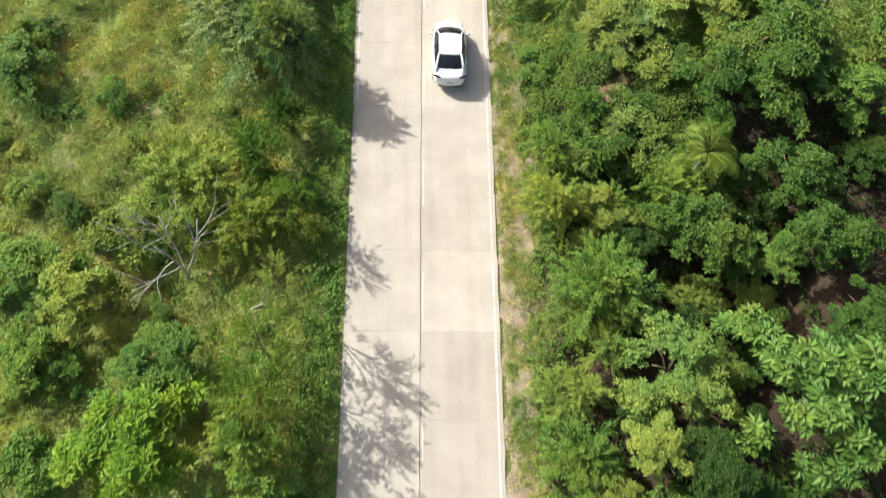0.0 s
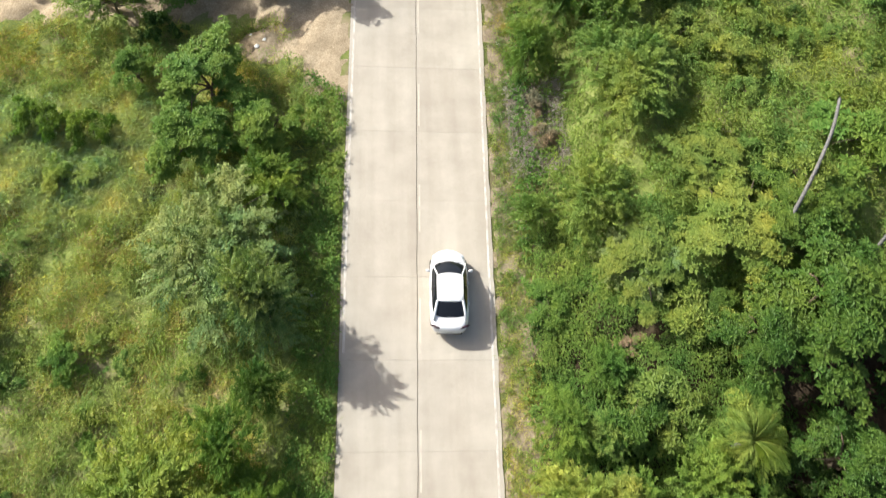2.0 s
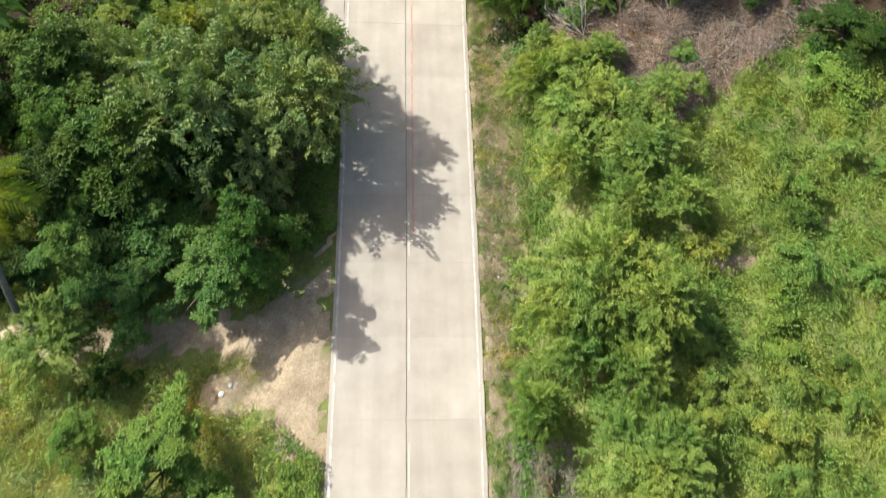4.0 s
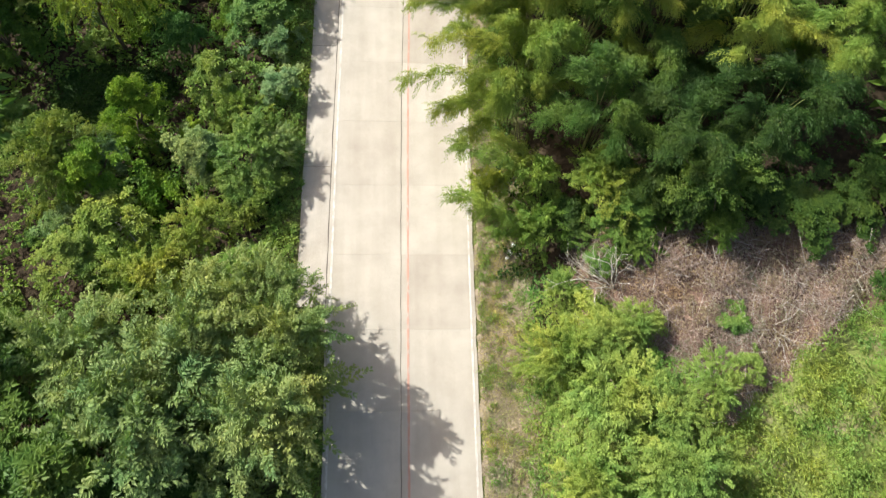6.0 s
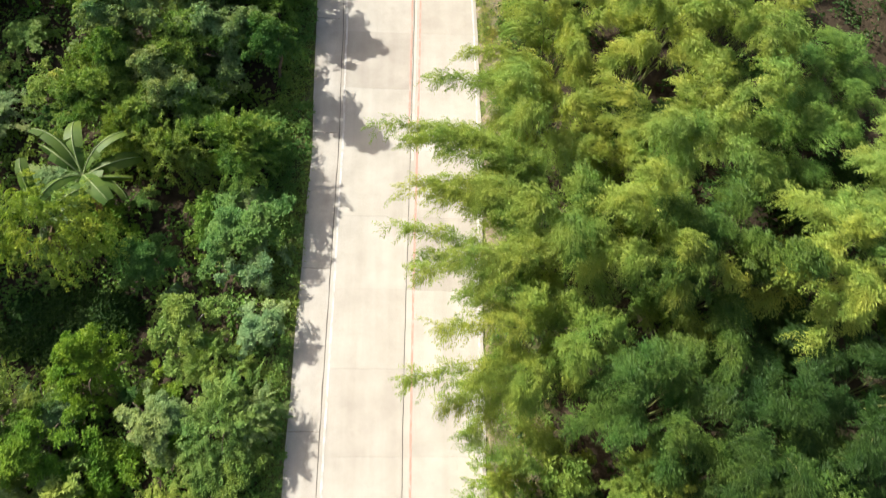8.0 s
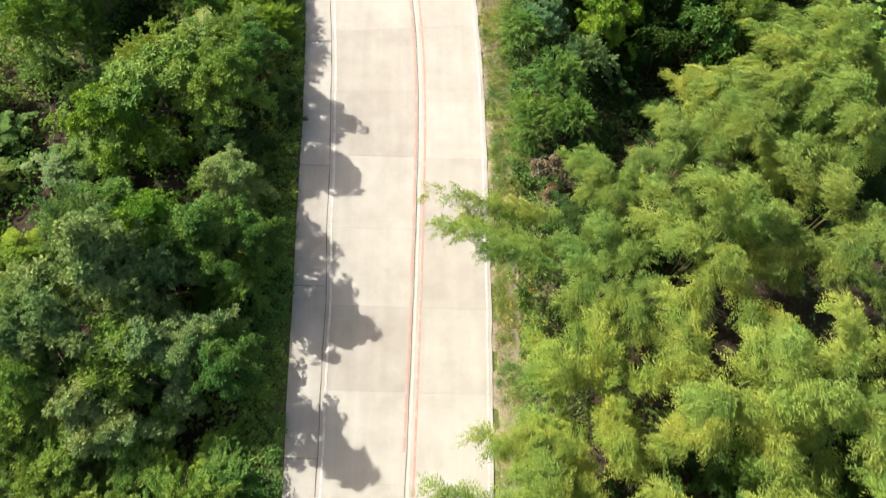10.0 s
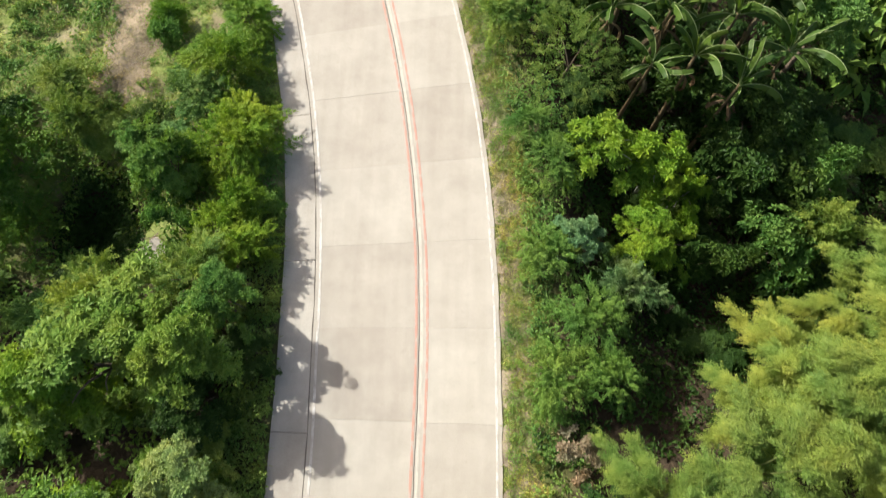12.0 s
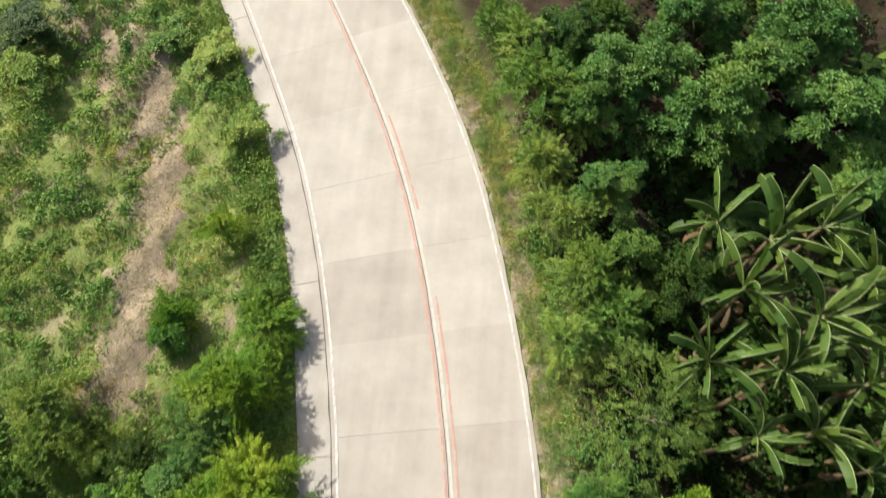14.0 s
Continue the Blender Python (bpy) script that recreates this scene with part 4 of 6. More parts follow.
# bamboo: arching culms with hanging plumes of narrow leaves
def plume(foot, out, reach, top, clumps, start=0.55):
    """One culm on an arc, and the drooping leafy twigs along its upper part."""
    def arc(s):
        s = np.asarray(s)[:, None]
        return foot + out * reach * s**1.7 + np.array([0, 0, 1.0]) * top * (1 - np.abs((s - 0.8) / 0.8) ** 2.2)

    culm = tube_arrays(arc(np.linspace(0, 0.94, 9)), np.linspace(0.030, 0.008, 9), 5)
    k = clumps * 5
    s = start + (1 - start) * rng.random(k) ** 0.8
    c = arc(s) + rng.normal(0, 1, (k, 3)) * np.array([0.16, 0.16, 0.10])
    along = unit(arc(np.minimum(s + 0.04, 1.02)) - arc(s - 0.04))
    across = np.cross(out, np.array([0, 0, 1.0]))
    way = unit(along * 0.75 + across * rng.normal(0, 0.62, (k, 1)) + np.array([0, 0, 1.0]) * rng.uniform(-0.15, 0.45, (k, 1)))
    return culm, spray_leaves(c, way, 0.85 - 0.25 * s, 8, 0.24, 0.044, 0.5, 0.7)


def stacked(pieces):
    verts, faces, n = [], [], 0
    for v, f in pieces:
        verts.append(v)
        faces.append(f + n)
        n += len(v)
    return np.concatenate(verts), np.concatenate(faces)


def bamboo_meshes(radius, height, plumes):
    leaves, culms = [], []
    for i in range(plumes):
        a, reach = 2.4 * i + rng.normal(0, 0.3), radius * math.sqrt((i + 0.3) / plumes) * rng.uniform(0.8, 1.15)
        top = height * rng.uniform(0.5, 1.08) * (1 - 0.25 * (reach / radius) ** 2)
        out = np.array([math.cos(a), math.sin(a), 0])
        culm, foliage = plume(out * rng.uniform(0.1, 0.5), out, reach, top, 22, 0.4)
        culms.append(from_arrays("culm", *culm, True))
        culms[-1].materials.append(CULM)
        leaves.append(foliage)
    me = from_arrays("foliage", *stacked(leaves))
    me.materials.append(LEAF["bamboo"])
    return me, culms


BAMBOO = [bamboo_meshes(3.6, 9.0, 16) for _ in range(3)]


def bamboo(x, y, r, top, hue="bamboo"):
    leaves_me, culm_mes = BAMBOO[int(rng.integers(3))]
    z = float(ground_height(x, y))
    grove = tagged(new("bamboo_clump"), "tall yellowish-green bamboo clump with arching drooping plumes", "bamboo", "bamboo clumps beside the road")
    grove.matrix_world = Matrix.LocRotScale((x, y, z - 0.05), Euler((0, 0, rng.uniform(0, 6.28))), (r / 3.6, r / 3.6, (top - z) / 9.0))
    foliage = new("foliage", leaves_me)
    foliage.material_slots[0].link = "OBJECT"
    foliage.material_slots[0].material = LEAF[hue]
    foliage.parent = grove
    for me in culm_mes:
        new("culm", me).parent = grove


def overhang(x, y, tip_x, tip_y, top, clumps, hue="bamboo"):
    """A single long culm that leans out over the road."""
    z = float(ground_height(x, y))
    d = np.array([tip_x - x, tip_y - y, 0])
    culm, foliage = plume(np.zeros(3), unit(d), np.linalg.norm(d) + 0.5, top - z, clumps, 0.42)
    lean = tagged(new("leaning_bamboo"), "bamboo culm leaning out over the road with hanging leaves", "bamboo", "bamboo culms over the road")
    lean.location = (x, y, z - 0.05)
    add("foliage", from_arrays("foliage", *foliage), LEAF[hue], lean)
    add("culm", from_arrays("culm", *culm, True), CULM, lean)


bamboo(9.0, 68.4, 3.8, 9.0, "yellow")
# dark and forest leaf colours here paint the bamboo's shady side
bamboo(13, 65.5, 3.8, 8.6, "forest")
bamboo(17.5, 64.5, 4, 8.2, "dark")
bamboo(22, 66, 4, 8.5, "dark")
bamboo(9.6, 73.4, 4.3, 10.2, "bamboo")
bamboo(13.4, 72.0, 3.8, 11.0, "bamboo")
bamboo(16.5, 71, 4.2, 10.2, "forest")
bamboo(21.5, 71.5, 4.2, 10, "yellow")
bamboo(26.5, 69.5, 4.2, 9.4, "mid")
bamboo(9.8, 78.6, 4.1, 9.2, "bamboo")
bamboo(15.5, 77, 4.2, 10.8, "bamboo")
bamboo(20.5, 77.5, 4.3, 8.6, "mid")
bamboo(25.5, 75, 4, 9.6, "bamboo")
bamboo(10.8, 83.4, 3.7, 8.0, "yellow")
bamboo(15.5, 83.5, 4, 10.2, "bamboo")
bamboo(20, 84.5, 4, 9.2, "bamboo")
bamboo(25, 82, 4, 6.6, "mid")
bamboo(12.2, 89, 3.4, 7.0, "bamboo")
bamboo(16.5, 90, 4, 8.6, "bamboo")
bamboo(21.5, 91, 4.2, 8.0, "olive")
bamboo(16.4, 94.8, 3.4, 6.2, "olive")
bamboo(20.6, 96.2, 4.0, 6.6, "bamboo")
bamboo(25, 97, 4, 7, "bamboo")
bamboo(24.8, 101.6, 3.4, 5.6, "bamboo")
bamboo(27, 102.5, 4, 6, "bamboo")
bamboo(12.8, 93.6, 2.6, 5.6, "bamboo")
overhang(9.6, 67.2, 3.7, 66.6, 7.0, 20, "bamboo")
overhang(9.7, 66.6, 5.3, 65.9, 5.7, 20, "bamboo")
overhang(9.8, 68.4, 5.1, 68.4, 7.6, 18, "bamboo")
overhang(10.0, 69.1, 7.2, 68.9, 6.5, 18, "bamboo")
overhang(10.0, 71.0, 3.3, 72.6, 7.4, 24, "bamboo")
overhang(10.4, 70.6, 4.4, 71.7, 6.3, 24, "bamboo")
overhang(10.7, 71.5, 5.5, 71.9, 6.4, 24, "yellow")
overhang(9.8, 72.0, 4.3, 70.6, 8.0, 20, "lime")
overhang(10.3, 72.7, 6.5, 70.3, 7.9, 20, "bamboo")
overhang(9.5, 61.0, 6.0, 62.2, 3.4, 16, "yellow")
overhang(9.7, 60.8, 7.3, 61.7, 2.9, 16, "bamboo")
overhang(9.8, 63.2, 6.2, 64.4, 4.6, 16, "lime")
overhang(10.4, 63.7, 8.5, 65.1, 3.7, 16, "bamboo")
overhang(10.2, 75.6, 3.7, 74.6, 7.2, 24, "bamboo")
overhang(10.4, 75.9, 5.1, 75.2, 6.1, 24, "bamboo")
overhang(10.7, 75.5, 4.8, 74.1, 7.0, 24, "bamboo")
overhang(10.2, 77.0, 2.5, 78.0, 6.8, 26, "bamboo")
overhang(10.3, 76.9, 5.1, 78.0, 6.4, 26, "yellow")
overhang(10.5, 77.8, 3.7, 77.8, 5.7, 26, "yellow")
overhang(10.2, 76.2, 4.5, 77.0, 7.4, 24, "yellow")
overhang(10.6, 75.7, 6.1, 77.2, 7.0, 24, "bamboo")
overhang(10.9, 75.6, 5.4, 76.3, 7.2, 24, "yellow")
overhang(10.2, 79.4, 5.0, 80.2, 7.2, 20, "bamboo")
overhang(10.7, 78.8, 8.0, 79.8, 5.8, 20, "bamboo")
overhang(10.8, 82.0, 6.6, 82.2, 6.6, 18, "bamboo")
overhang(11.0, 81.3, 9.0, 81.8, 6.3, 18, "bamboo")
overhang(11.0, 88.6, 5.6, 90.4, 6.0, 18, "bamboo")
overhang(11.2, 88.3, 7.1, 89.7, 5.7, 18, "bamboo")
overhang(11.4, 91.4, 4.8, 92.6, 4.8, 20, "bamboo")
overhang(11.9, 92.0, 6.8, 91.8, 4.5, 20, "bamboo")
overhang(11.4, 90.0, 5.4, 91.2, 4.8, 18, "bamboo")
overhang(11.9, 89.7, 6.8, 91.4, 4.0, 18, "bamboo")
bamboo(22.4, 98.2, 3.4, 5.6, "olive")
bamboo(23.6, 99.6, 3.6, 6.2, "bamboo")
bamboo(19.6, 99.2, 3.0, 4.4, "bamboo")
bamboo(17.2, 97.4, 2.4, 4.2, "bamboo")
bamboo(23.0, 101.8, 3.0, 4.4, "bamboo")
bamboo(12.8, 75.8, 3.0, 9.4, "bamboo")


# palms
def frond_mesh(length, leaflets, width, droop):
    """A palm frond: a curved midrib with two rows of leaflets; it grows along +x."""
    s = np.linspace(0, 1, 9)
    rib = np.stack([length * s * (1 - 0.12 * s), 0 * s, length * (0.42 * s - droop * s**2.3)], 1)
    pieces = [tube_arrays(rib, np.linspace(0.028, 0.006, 9), 4)]
    u = np.repeat(np.linspace(0.12, 0.99, leaflets), 2)
    side = np.tile([1.0, -1.0], leaflets)
    base = np.stack([np.interp(u, s, rib[:, i]) for i in range(3)], 1)
    reach = width * np.sin(np.pi * np.clip(u * 0.85 + 0.12, 0, 1)) ** 0.7 + 0.08
    axis = unit(np.stack([0.55 + 0 * u, side, -0.35 + rng.normal(0, 0.12, len(u))], 1))
    v, f = leaf_arrays(base, axis, reach, 0.042, 0.1, 0.25)
    return from_arrays("frond", *joined([pieces[0], (v, f)]))


FROND = [frond_mesh(2.6, 34, 0.62, 0.62), frond_mesh(2.4, 32, 0.58, 0.85)]
for me in FROND:
    me.materials.append(LEAF["olive"])


def fronds_on(parent, count, top, scale, low, high, hue):
    for i in range(count):
        ob = new("frond", FROND[i % 2])
        ob.parent = parent
        ob.matrix_local = Matrix.LocRotScale(top, Euler((0, radians(-rng.uniform(low, high)), 2.4 * i + rng.normal(0, 0.1))), (scale * rng.uniform(0.85, 1.1),) * 3)
        ob.material_slots[0].link = "OBJECT"
        ob.material_slots[0].material = LEAF[hue]


def palm(name, x, y, top_x, top_y, height, count, scale, hue, label, radius=0.14):
    z = float(ground_height(x, y))
    tree = tagged(new(name), label, "palm")
    tree.location = (x, y, z - 0.05)
    s = np.linspace(0, 1, 14)[:, None]
    way = np.concatenate([(top_x - x) * s**1.5, (top_y - y) * s**1.5, height * s], 1)
    rings = np.linspace(radius * 1.3, radius * 0.75, 14) * (1 + 0.06 * (np.arange(14) % 2))
    add("trunk", from_arrays("trunk", *tube_arrays(way, rings, 9), True), PALM_BARK, tree, "slender ringed grey trunk")
    fronds_on(tree, count, way[-1], scale, -18, 62, hue)
    return tree


palm("coconut_palm", -15.4, 41.3, -15.1, 44.6, 6.6, 22, 1.15, "yellow", "coconut palm with a grey trunk and yellowing fronds")
palm("young_palm", 16.0, 15.8, 16.0, 15.9, 2.2, 20, 0.72, "lime", "young palm with arching green fronds", 0.10)
palm("young_palm", 24.8, 109.9, 24.8, 110.0, 1.3, 16, 0.8, "pale", "young palm with pale arching fronds among shrubs", 0.09)


# bananas
def banana_rib(length, rise, fall):
    """The line of a leaf's midrib: it leaves the stem at one slope and bends over to another."""
    s = np.linspace(0, 1, 19)
    slope = np.radians(rise + (fall - rise) * s**1.25)
    step = length / 18
    x = np.concatenate([[0], np.cumsum(np.cos(slope[:-1]) * step)])
    z = np.concatenate([[0], np.cumsum(np.sin(slope[:-1]) * step)])
    return s, np.stack([x, 0 * x, z], 1), slope


def banana_blade(length, width, rise, fall, fold, torn):
    """Both halves of the blade hang from the midrib in strips that the wind has torn."""
    s, rib, slope = banana_rib(length, rise, fall)
    half = width / 2 * np.clip(np.sin(np.pi * np.clip(s * 0.97 - 0.10, 0, 1)), 0, 1) ** 0.5
    verts, faces = [], []
    for side in (-1, 1):
        angle, shared = fold, None
        for i in range(2, 18):
            if rng.random() < torn:
                shared, angle = None, fold + rng.normal(4, 13)
            rows = []
            for j in (i, i + 1):
                if j == i and shared:
                    rows.append(shared)
                    continue
                a = math.radians(min(max(angle, 8), 86))
                over = np.array([-math.sin(slope[j]), 0, math.cos(slope[j])])
                row = []
                for u in (0.0, 0.5, 1.0):
                    w = half[j] * u
                    bend = a * (0.75 + 0.35 * u)
                    lift = np.array([0, side * math.cos(bend) * w, 0]) - over * math.sin(bend) * w * 0.5 - np.array([0, 0, 1.0]) * math.sin(bend) * w * 0.5
                    verts.append(rib[j] + lift)
                    row.append(len(verts) - 1)
                rows.append(row)
            p, q = rows
            for k in (0, 1):
                quad = [p[k], p[k + 1], q[k + 1], q[k]]
                faces.append(quad if side < 0 else quad[::-1])
            shared = q
    return from_arrays("banana_leaf", np.array(verts), faces, True)


BANANA_LEAF, BANANA_STEM = LEAF["banana"], bark_material("banana_stem", (0.09, 0.06, 0.03), (0.22, 0.17, 0.09))
MIDRIB = plain("banana_midrib", (0.23, 0.29, 0.10), 0.55)
SHAPES = ((3.2, 0.74, 76, -6, 60, 0.34), (3.0, 0.72, 66, -36, 58, 0.36), (2.8, 0.70, 55, -76, 46, 0.34), (2.8, 0.5, 87, 72, 66, 0.12), (3.1, 0.72, 82, 30, 62, 0.28), (2.7, 0.60, 25, -86, 34, 0.3),
          (2.9, 0.72, 58, -20, 24, 0.12), (2.7, 0.74, 40, -40, 20, 0.15))
BLADES, RIB = [], []
for shape in SHAPES:
    blade = banana_blade(*shape)
    blade.materials.append(BANANA_LEAF)
    BLADES.append(blade)
    way = banana_rib(*shape[:1], *shape[2:4])[1] + np.array([0, 0, 0.012])
    ribm = from_arrays("midrib", *tube_arrays(way, np.linspace(0.034, 0.012, 19), 5), True)
    ribm.materials.append(MIDRIB)
    RIB.append(ribm)


def banana(x, y, top, scale, count, label, kinds=(4, 0, 1, 0, 2, 5, 1, 4, 2, 3, 5)):
    z = float(ground_height(x, y))
    height = top - z
    tree = tagged(new("banana_plant"), label, "banana plant", "banana plants in a grove")
    tree.location = (x, y, z - 0.04)
    s = np.linspace(0, 1, 6)[:, None]
    lean = rng.normal(0, 0.18, 2)
    way = np.concatenate([lean * s, height * s], 1)
    add("stem", from_arrays("stem", *tube_arrays(way, np.linspace(0.16, 0.08, 6) * scale, 8), True), BANANA_STEM, tree)
    for i in range(count):
        k = kinds[(i + int(rng.integers(2))) % len(kinds)]
        m = Matrix.LocRotScale(Vector(way[-1]) - Vector((0, 0, 0.15)), Euler((rng.normal(0, 0.38), radians(rng.normal(0, 8)), 2.4 * i + rng.normal(0, 0.45))), (scale * rng.uniform(0.75, 1.1),) * 3)
        blade = new("leaf", BLADES[k])
        blade.parent, blade.matrix_local = tree, m
        new("midrib", RIB[k]).parent = blade
    for i in range(4):
        dead = new("dead_leaf", BLADES[5])
        dead.parent = tree
        dead.matrix_local = Matrix.LocRotScale(Vector(way[4]), Euler((rng.normal(0, 0.3), radians(35 + rng.normal(0, 10)), 1.6 * i + rng.normal(0, 0.4))), (scale * 0.6,) * 3)
        dead.material_slots[0].link = "OBJECT"
        dead.material_slots[0].material = LEAF["withered"]


for bx, by, top, sc, n in ((13.6, 115.6, 3.4, 1.0, 8), (14.6, 118.0, 4.2, 1.1, 9), (16.0, 115.4, 3.8, 1.0, 9), (17.3, 117.4, 4.6, 1.1, 9), (15.6, 120.2, 4.6, 1.1, 8),
                           (18.9, 115.0, 4.0, 1.05, 9), (17.2, 113.2, 3.2, 0.95, 9), (19.6, 118.6, 4.6, 1.05, 8), (18.0, 121.2, 4.6, 1.05, 8), (21.0, 116.4, 4.0, 1.0, 8),
                           (21.4, 113.4, 3.4, 0.95, 8), (15.0, 113.2, 2.8, 0.85, 8), (19.2, 112.2, 2.6, 0.85, 8), (16.6, 116.6, 3.0, 0.85, 8), (18.6, 117.0, 3.4, 0.85, 8), (14.0, 121.4, 4.2, 0.95, 8)):
    banana(bx - 0.9, by, top, sc * 0.95, n + 2, "banana plant with long arching torn green leaves")
banana(-12.4, 77.9, 1.9, 1.25, 9, "banana plant with broad leaves half in shade", (6, 7, 6, 7, 2))
banana(-13.8, 75.8, 1.6, 1.05, 6, "banana plant with broad leaves half in shade", (7, 6, 7, 2))


# bare and dead wood
def branching(start, way, length, radius, depth, spread, pieces):
    """A crooked bare branch that forks."""
    n = 5
    pts, d = [np.array(start, float)], unit(np.array(way, float))
    for _ in range(n):
        d = unit(d + rng.normal(0, 0.16, 3))
        pts.append(pts[-1] + d * length / n)
    pieces.append(tube_arrays(pts, np.linspace(radius, radius * 0.5, n + 1), 5))
    if depth:
        for i in range(3):
            branching(pts[2 + i], unit(d + rng.normal(0, spread, 3)), length * rng.uniform(0.5, 0.75), radius * 0.5, depth - 1, spread, pieces)


def dead_tree(name, x, y, way, length, radius, depth, mat, label, stems=3):
    z = float(ground_height(x, y))
    pieces = []
    tree = tagged(new(name), label, "dead tree")
    tree.location = (x, y, z - 0.05)
    for i in range(stems):
        branching((0, 0, 0), np.array(way) + rng.normal(0, 0.35, 3), length * rng.uniform(0.8, 1.1), radius, depth, 0.55, pieces)
    for k, piece in enumerate(pieces):
        add("branch" if k else "trunk", from_arrays("branch", *piece, True), mat, tree)


dead_tree("bare_tree", -8.6, 10.8, (0.1, 0.25, 1.0), 4.2, 0.06, 2, PALE_BARK, "half-dead tree with bare pale crooked branches")
dead_tree("fallen_branch", -5.6, 9.2, (1.0, -0.1, 0.25), 2.2, 0.05, 1, PALE_BARK, "pale fallen branch lying over low growth", 2)
dead_tree("dead_brush", 13.4, 57.6, (-0.5, 0.2, 0.5), 2.0, 0.035, 2, PALE_BARK, "dead pale brush with thin bare branches", 7)
dead_tree("dead_brush", 15.6, 58.4, (0.3, 0.5, 0.6), 1.5, 0.03, 2, TWIG, "dead brown brush with thin bare branches", 4)
dead_tree("dead_brush", 20.4, 55.4, (0.3, -0.2, 0.4), 1.5, 0.02, 2, PALE_BARK, "dead pale brush with thin bare branches", 4)
dead_tree("dead_brush", -9.1, 105.4, (0.1, -0.6, 0.5), 1.3, 0.02, 1, TWIG, "dry hanging stems beside broken concrete", 6)


def bare_pole(name, pts, radius, mat, label, category):
    pole = tagged(new(name), label, category)
    pole.location = pts[0]
    p = np.array(pts) - np.array(pts[0])
    s = np.linspace(0, len(p) - 1, 16)
    way = np.stack([np.interp(s, np.arange(len(p)), p[:, i]) for i in range(3)], 1)
    for _ in range(2):
        way[1:-1] = (way[:-2] + 2 * way[1:-1] + way[2:]) / 4
    add("trunk", from_arrays("trunk", *tube_arrays(way, np.linspace(radius, radius * 0.7, 16), 8), True), mat, pole)
    return pole


trunk_foot = float(ground_height(18.3, 23.4))
tall = bare_pole("leaning_palm", [(18.3, 23.4, trunk_foot - 0.1), (18.9, 24.9, 4.2), (20.0, 26.9, 5.4), (21.0, 28.8, 6.0), (21.5, 30.3, 6.3)], 0.10, PALM_BARK,
                 "slender bare grey palm trunk leaning over shrubs", "palm")
fronds_on(tall, 5, (3.2, 6.9, 6.3 - trunk_foot + 0.1), 0.22, 0, 60, "olive")
bare_pole("bare_pole", [(17.7, 58.1, float(ground_height(17.7, 58.1)) - 0.05), (17.9, 59.0, 3.1), (18.15, 60.2, 3.5)], 0.04, PALE_BARK, "pale bare pole leaning in dry brush", "pole")
bare_pole("bare_pole", [(22.8, 58.2, float(ground_height(22.8, 58.2)) - 0.05), (22.5, 59.2, 3.7), (22.2, 60.4, 4.3)], 0.025, PALE_BARK, "thin pale stick standing in dry brush", "pole")
bare_pole("bare_pole", [(22.6, 23.0, float(ground_height(22.6, 23.0)) - 0.1), (23.2, 24.4, 5.0), (23.9, 26.2, 7.2)], 0.09, PALM_BARK, "slender bare grey trunk among shrubs", "pole")


# low bushes over the open land
def low_bushes(count, x0, x1, y0, y1, hues, r0, r1):
    placed = 0
    while placed < count:
        x, y = rng.uniform(x0, x1), rng.uniform(y0, y1)
        off, along = beside(x, y)
        track = x < 0 and 38.6 < y < 42.6 or -5 < x < 0 and 33.5 < y < 47
        dry = x > 11 and 50 < y < 61
        if track or dry or in_clearing(x, y, 0.6) or -float(line_at(along, 4)) - 1.4 < off < float(line_at(along, 3)) + 2.4:
            continue
        r = rng.uniform(r0, r1)
        plant("shrub", hues[int(rng.integers(len(hues)))], x, y, r, float(ground_height(x, y)) + r * rng.uniform(0.7, 1.1))
        placed += 1


low_bushes(80, -24, -4, 3, 30, ("lime", "mid", "forest", "weed", "meadow"), 0.5, 1.4)
low_bushes(60, 14, 32, 22, 52, ("lime", "weed", "forest", "mid", "weed"), 0.6, 1.5)
low_bushes(16, -30, -13, 106, 140, ("lime", "mid", "weed"), 0.4, 0.9)
low_bushes(40, -22, -4, 53, 104, ("mid", "deep", "lime", "pale"), 0.6, 1.3)


def understory(count, x0, x1, y0, y1, kinds, hues, r0, r1, tall):
    """Smaller trees that close the wood between the large ones."""
    placed = 0
    while placed < count:
        x, y = rng.uniform(x0, x1), rng.uniform(y0, y1)
        off, along = beside(x, y)
        if in_clearing(x, y, 1.0) or -float(line_at(along, 4)) - 2.2 < off < float(line_at(along, 3)) + 3.2:
            continue
        r = rng.uniform(r0, r1)
        plant(kinds[placed % len(kinds)], hues[int(rng.integers(len(hues)))], x, y, r, float(ground_height(x, y)) + r * tall * rng.uniform(0.75, 1.15))
        placed += 1


understory(38, 8, 25, -5, 23, ("broad", "fine", "shrub"), ("mid", "forest", "olive", "dark", "forest"), 1.2, 2.1, 1.15)
understory(52, -20, -4, 53, 101, ("broad", "fine", "broad", "shrub"), ("mid", "sage", "bright", "lime", "sage", "lime", "pale"), 1.2, 2.2, 1.1)
understory(16, -20, -5, 96, 112, ("broad", "fine"), ("deep", "dark", "mid"), 1.3, 2.2, 1.1)
# all in the dark leaf colour, so the gully reads as shaded
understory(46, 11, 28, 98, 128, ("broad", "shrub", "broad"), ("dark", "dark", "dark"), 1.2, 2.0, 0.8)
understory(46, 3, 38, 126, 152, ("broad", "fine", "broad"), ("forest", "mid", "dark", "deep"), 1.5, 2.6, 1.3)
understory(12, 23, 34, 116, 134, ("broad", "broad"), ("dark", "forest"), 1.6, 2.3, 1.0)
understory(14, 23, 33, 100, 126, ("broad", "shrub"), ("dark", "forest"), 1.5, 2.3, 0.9)
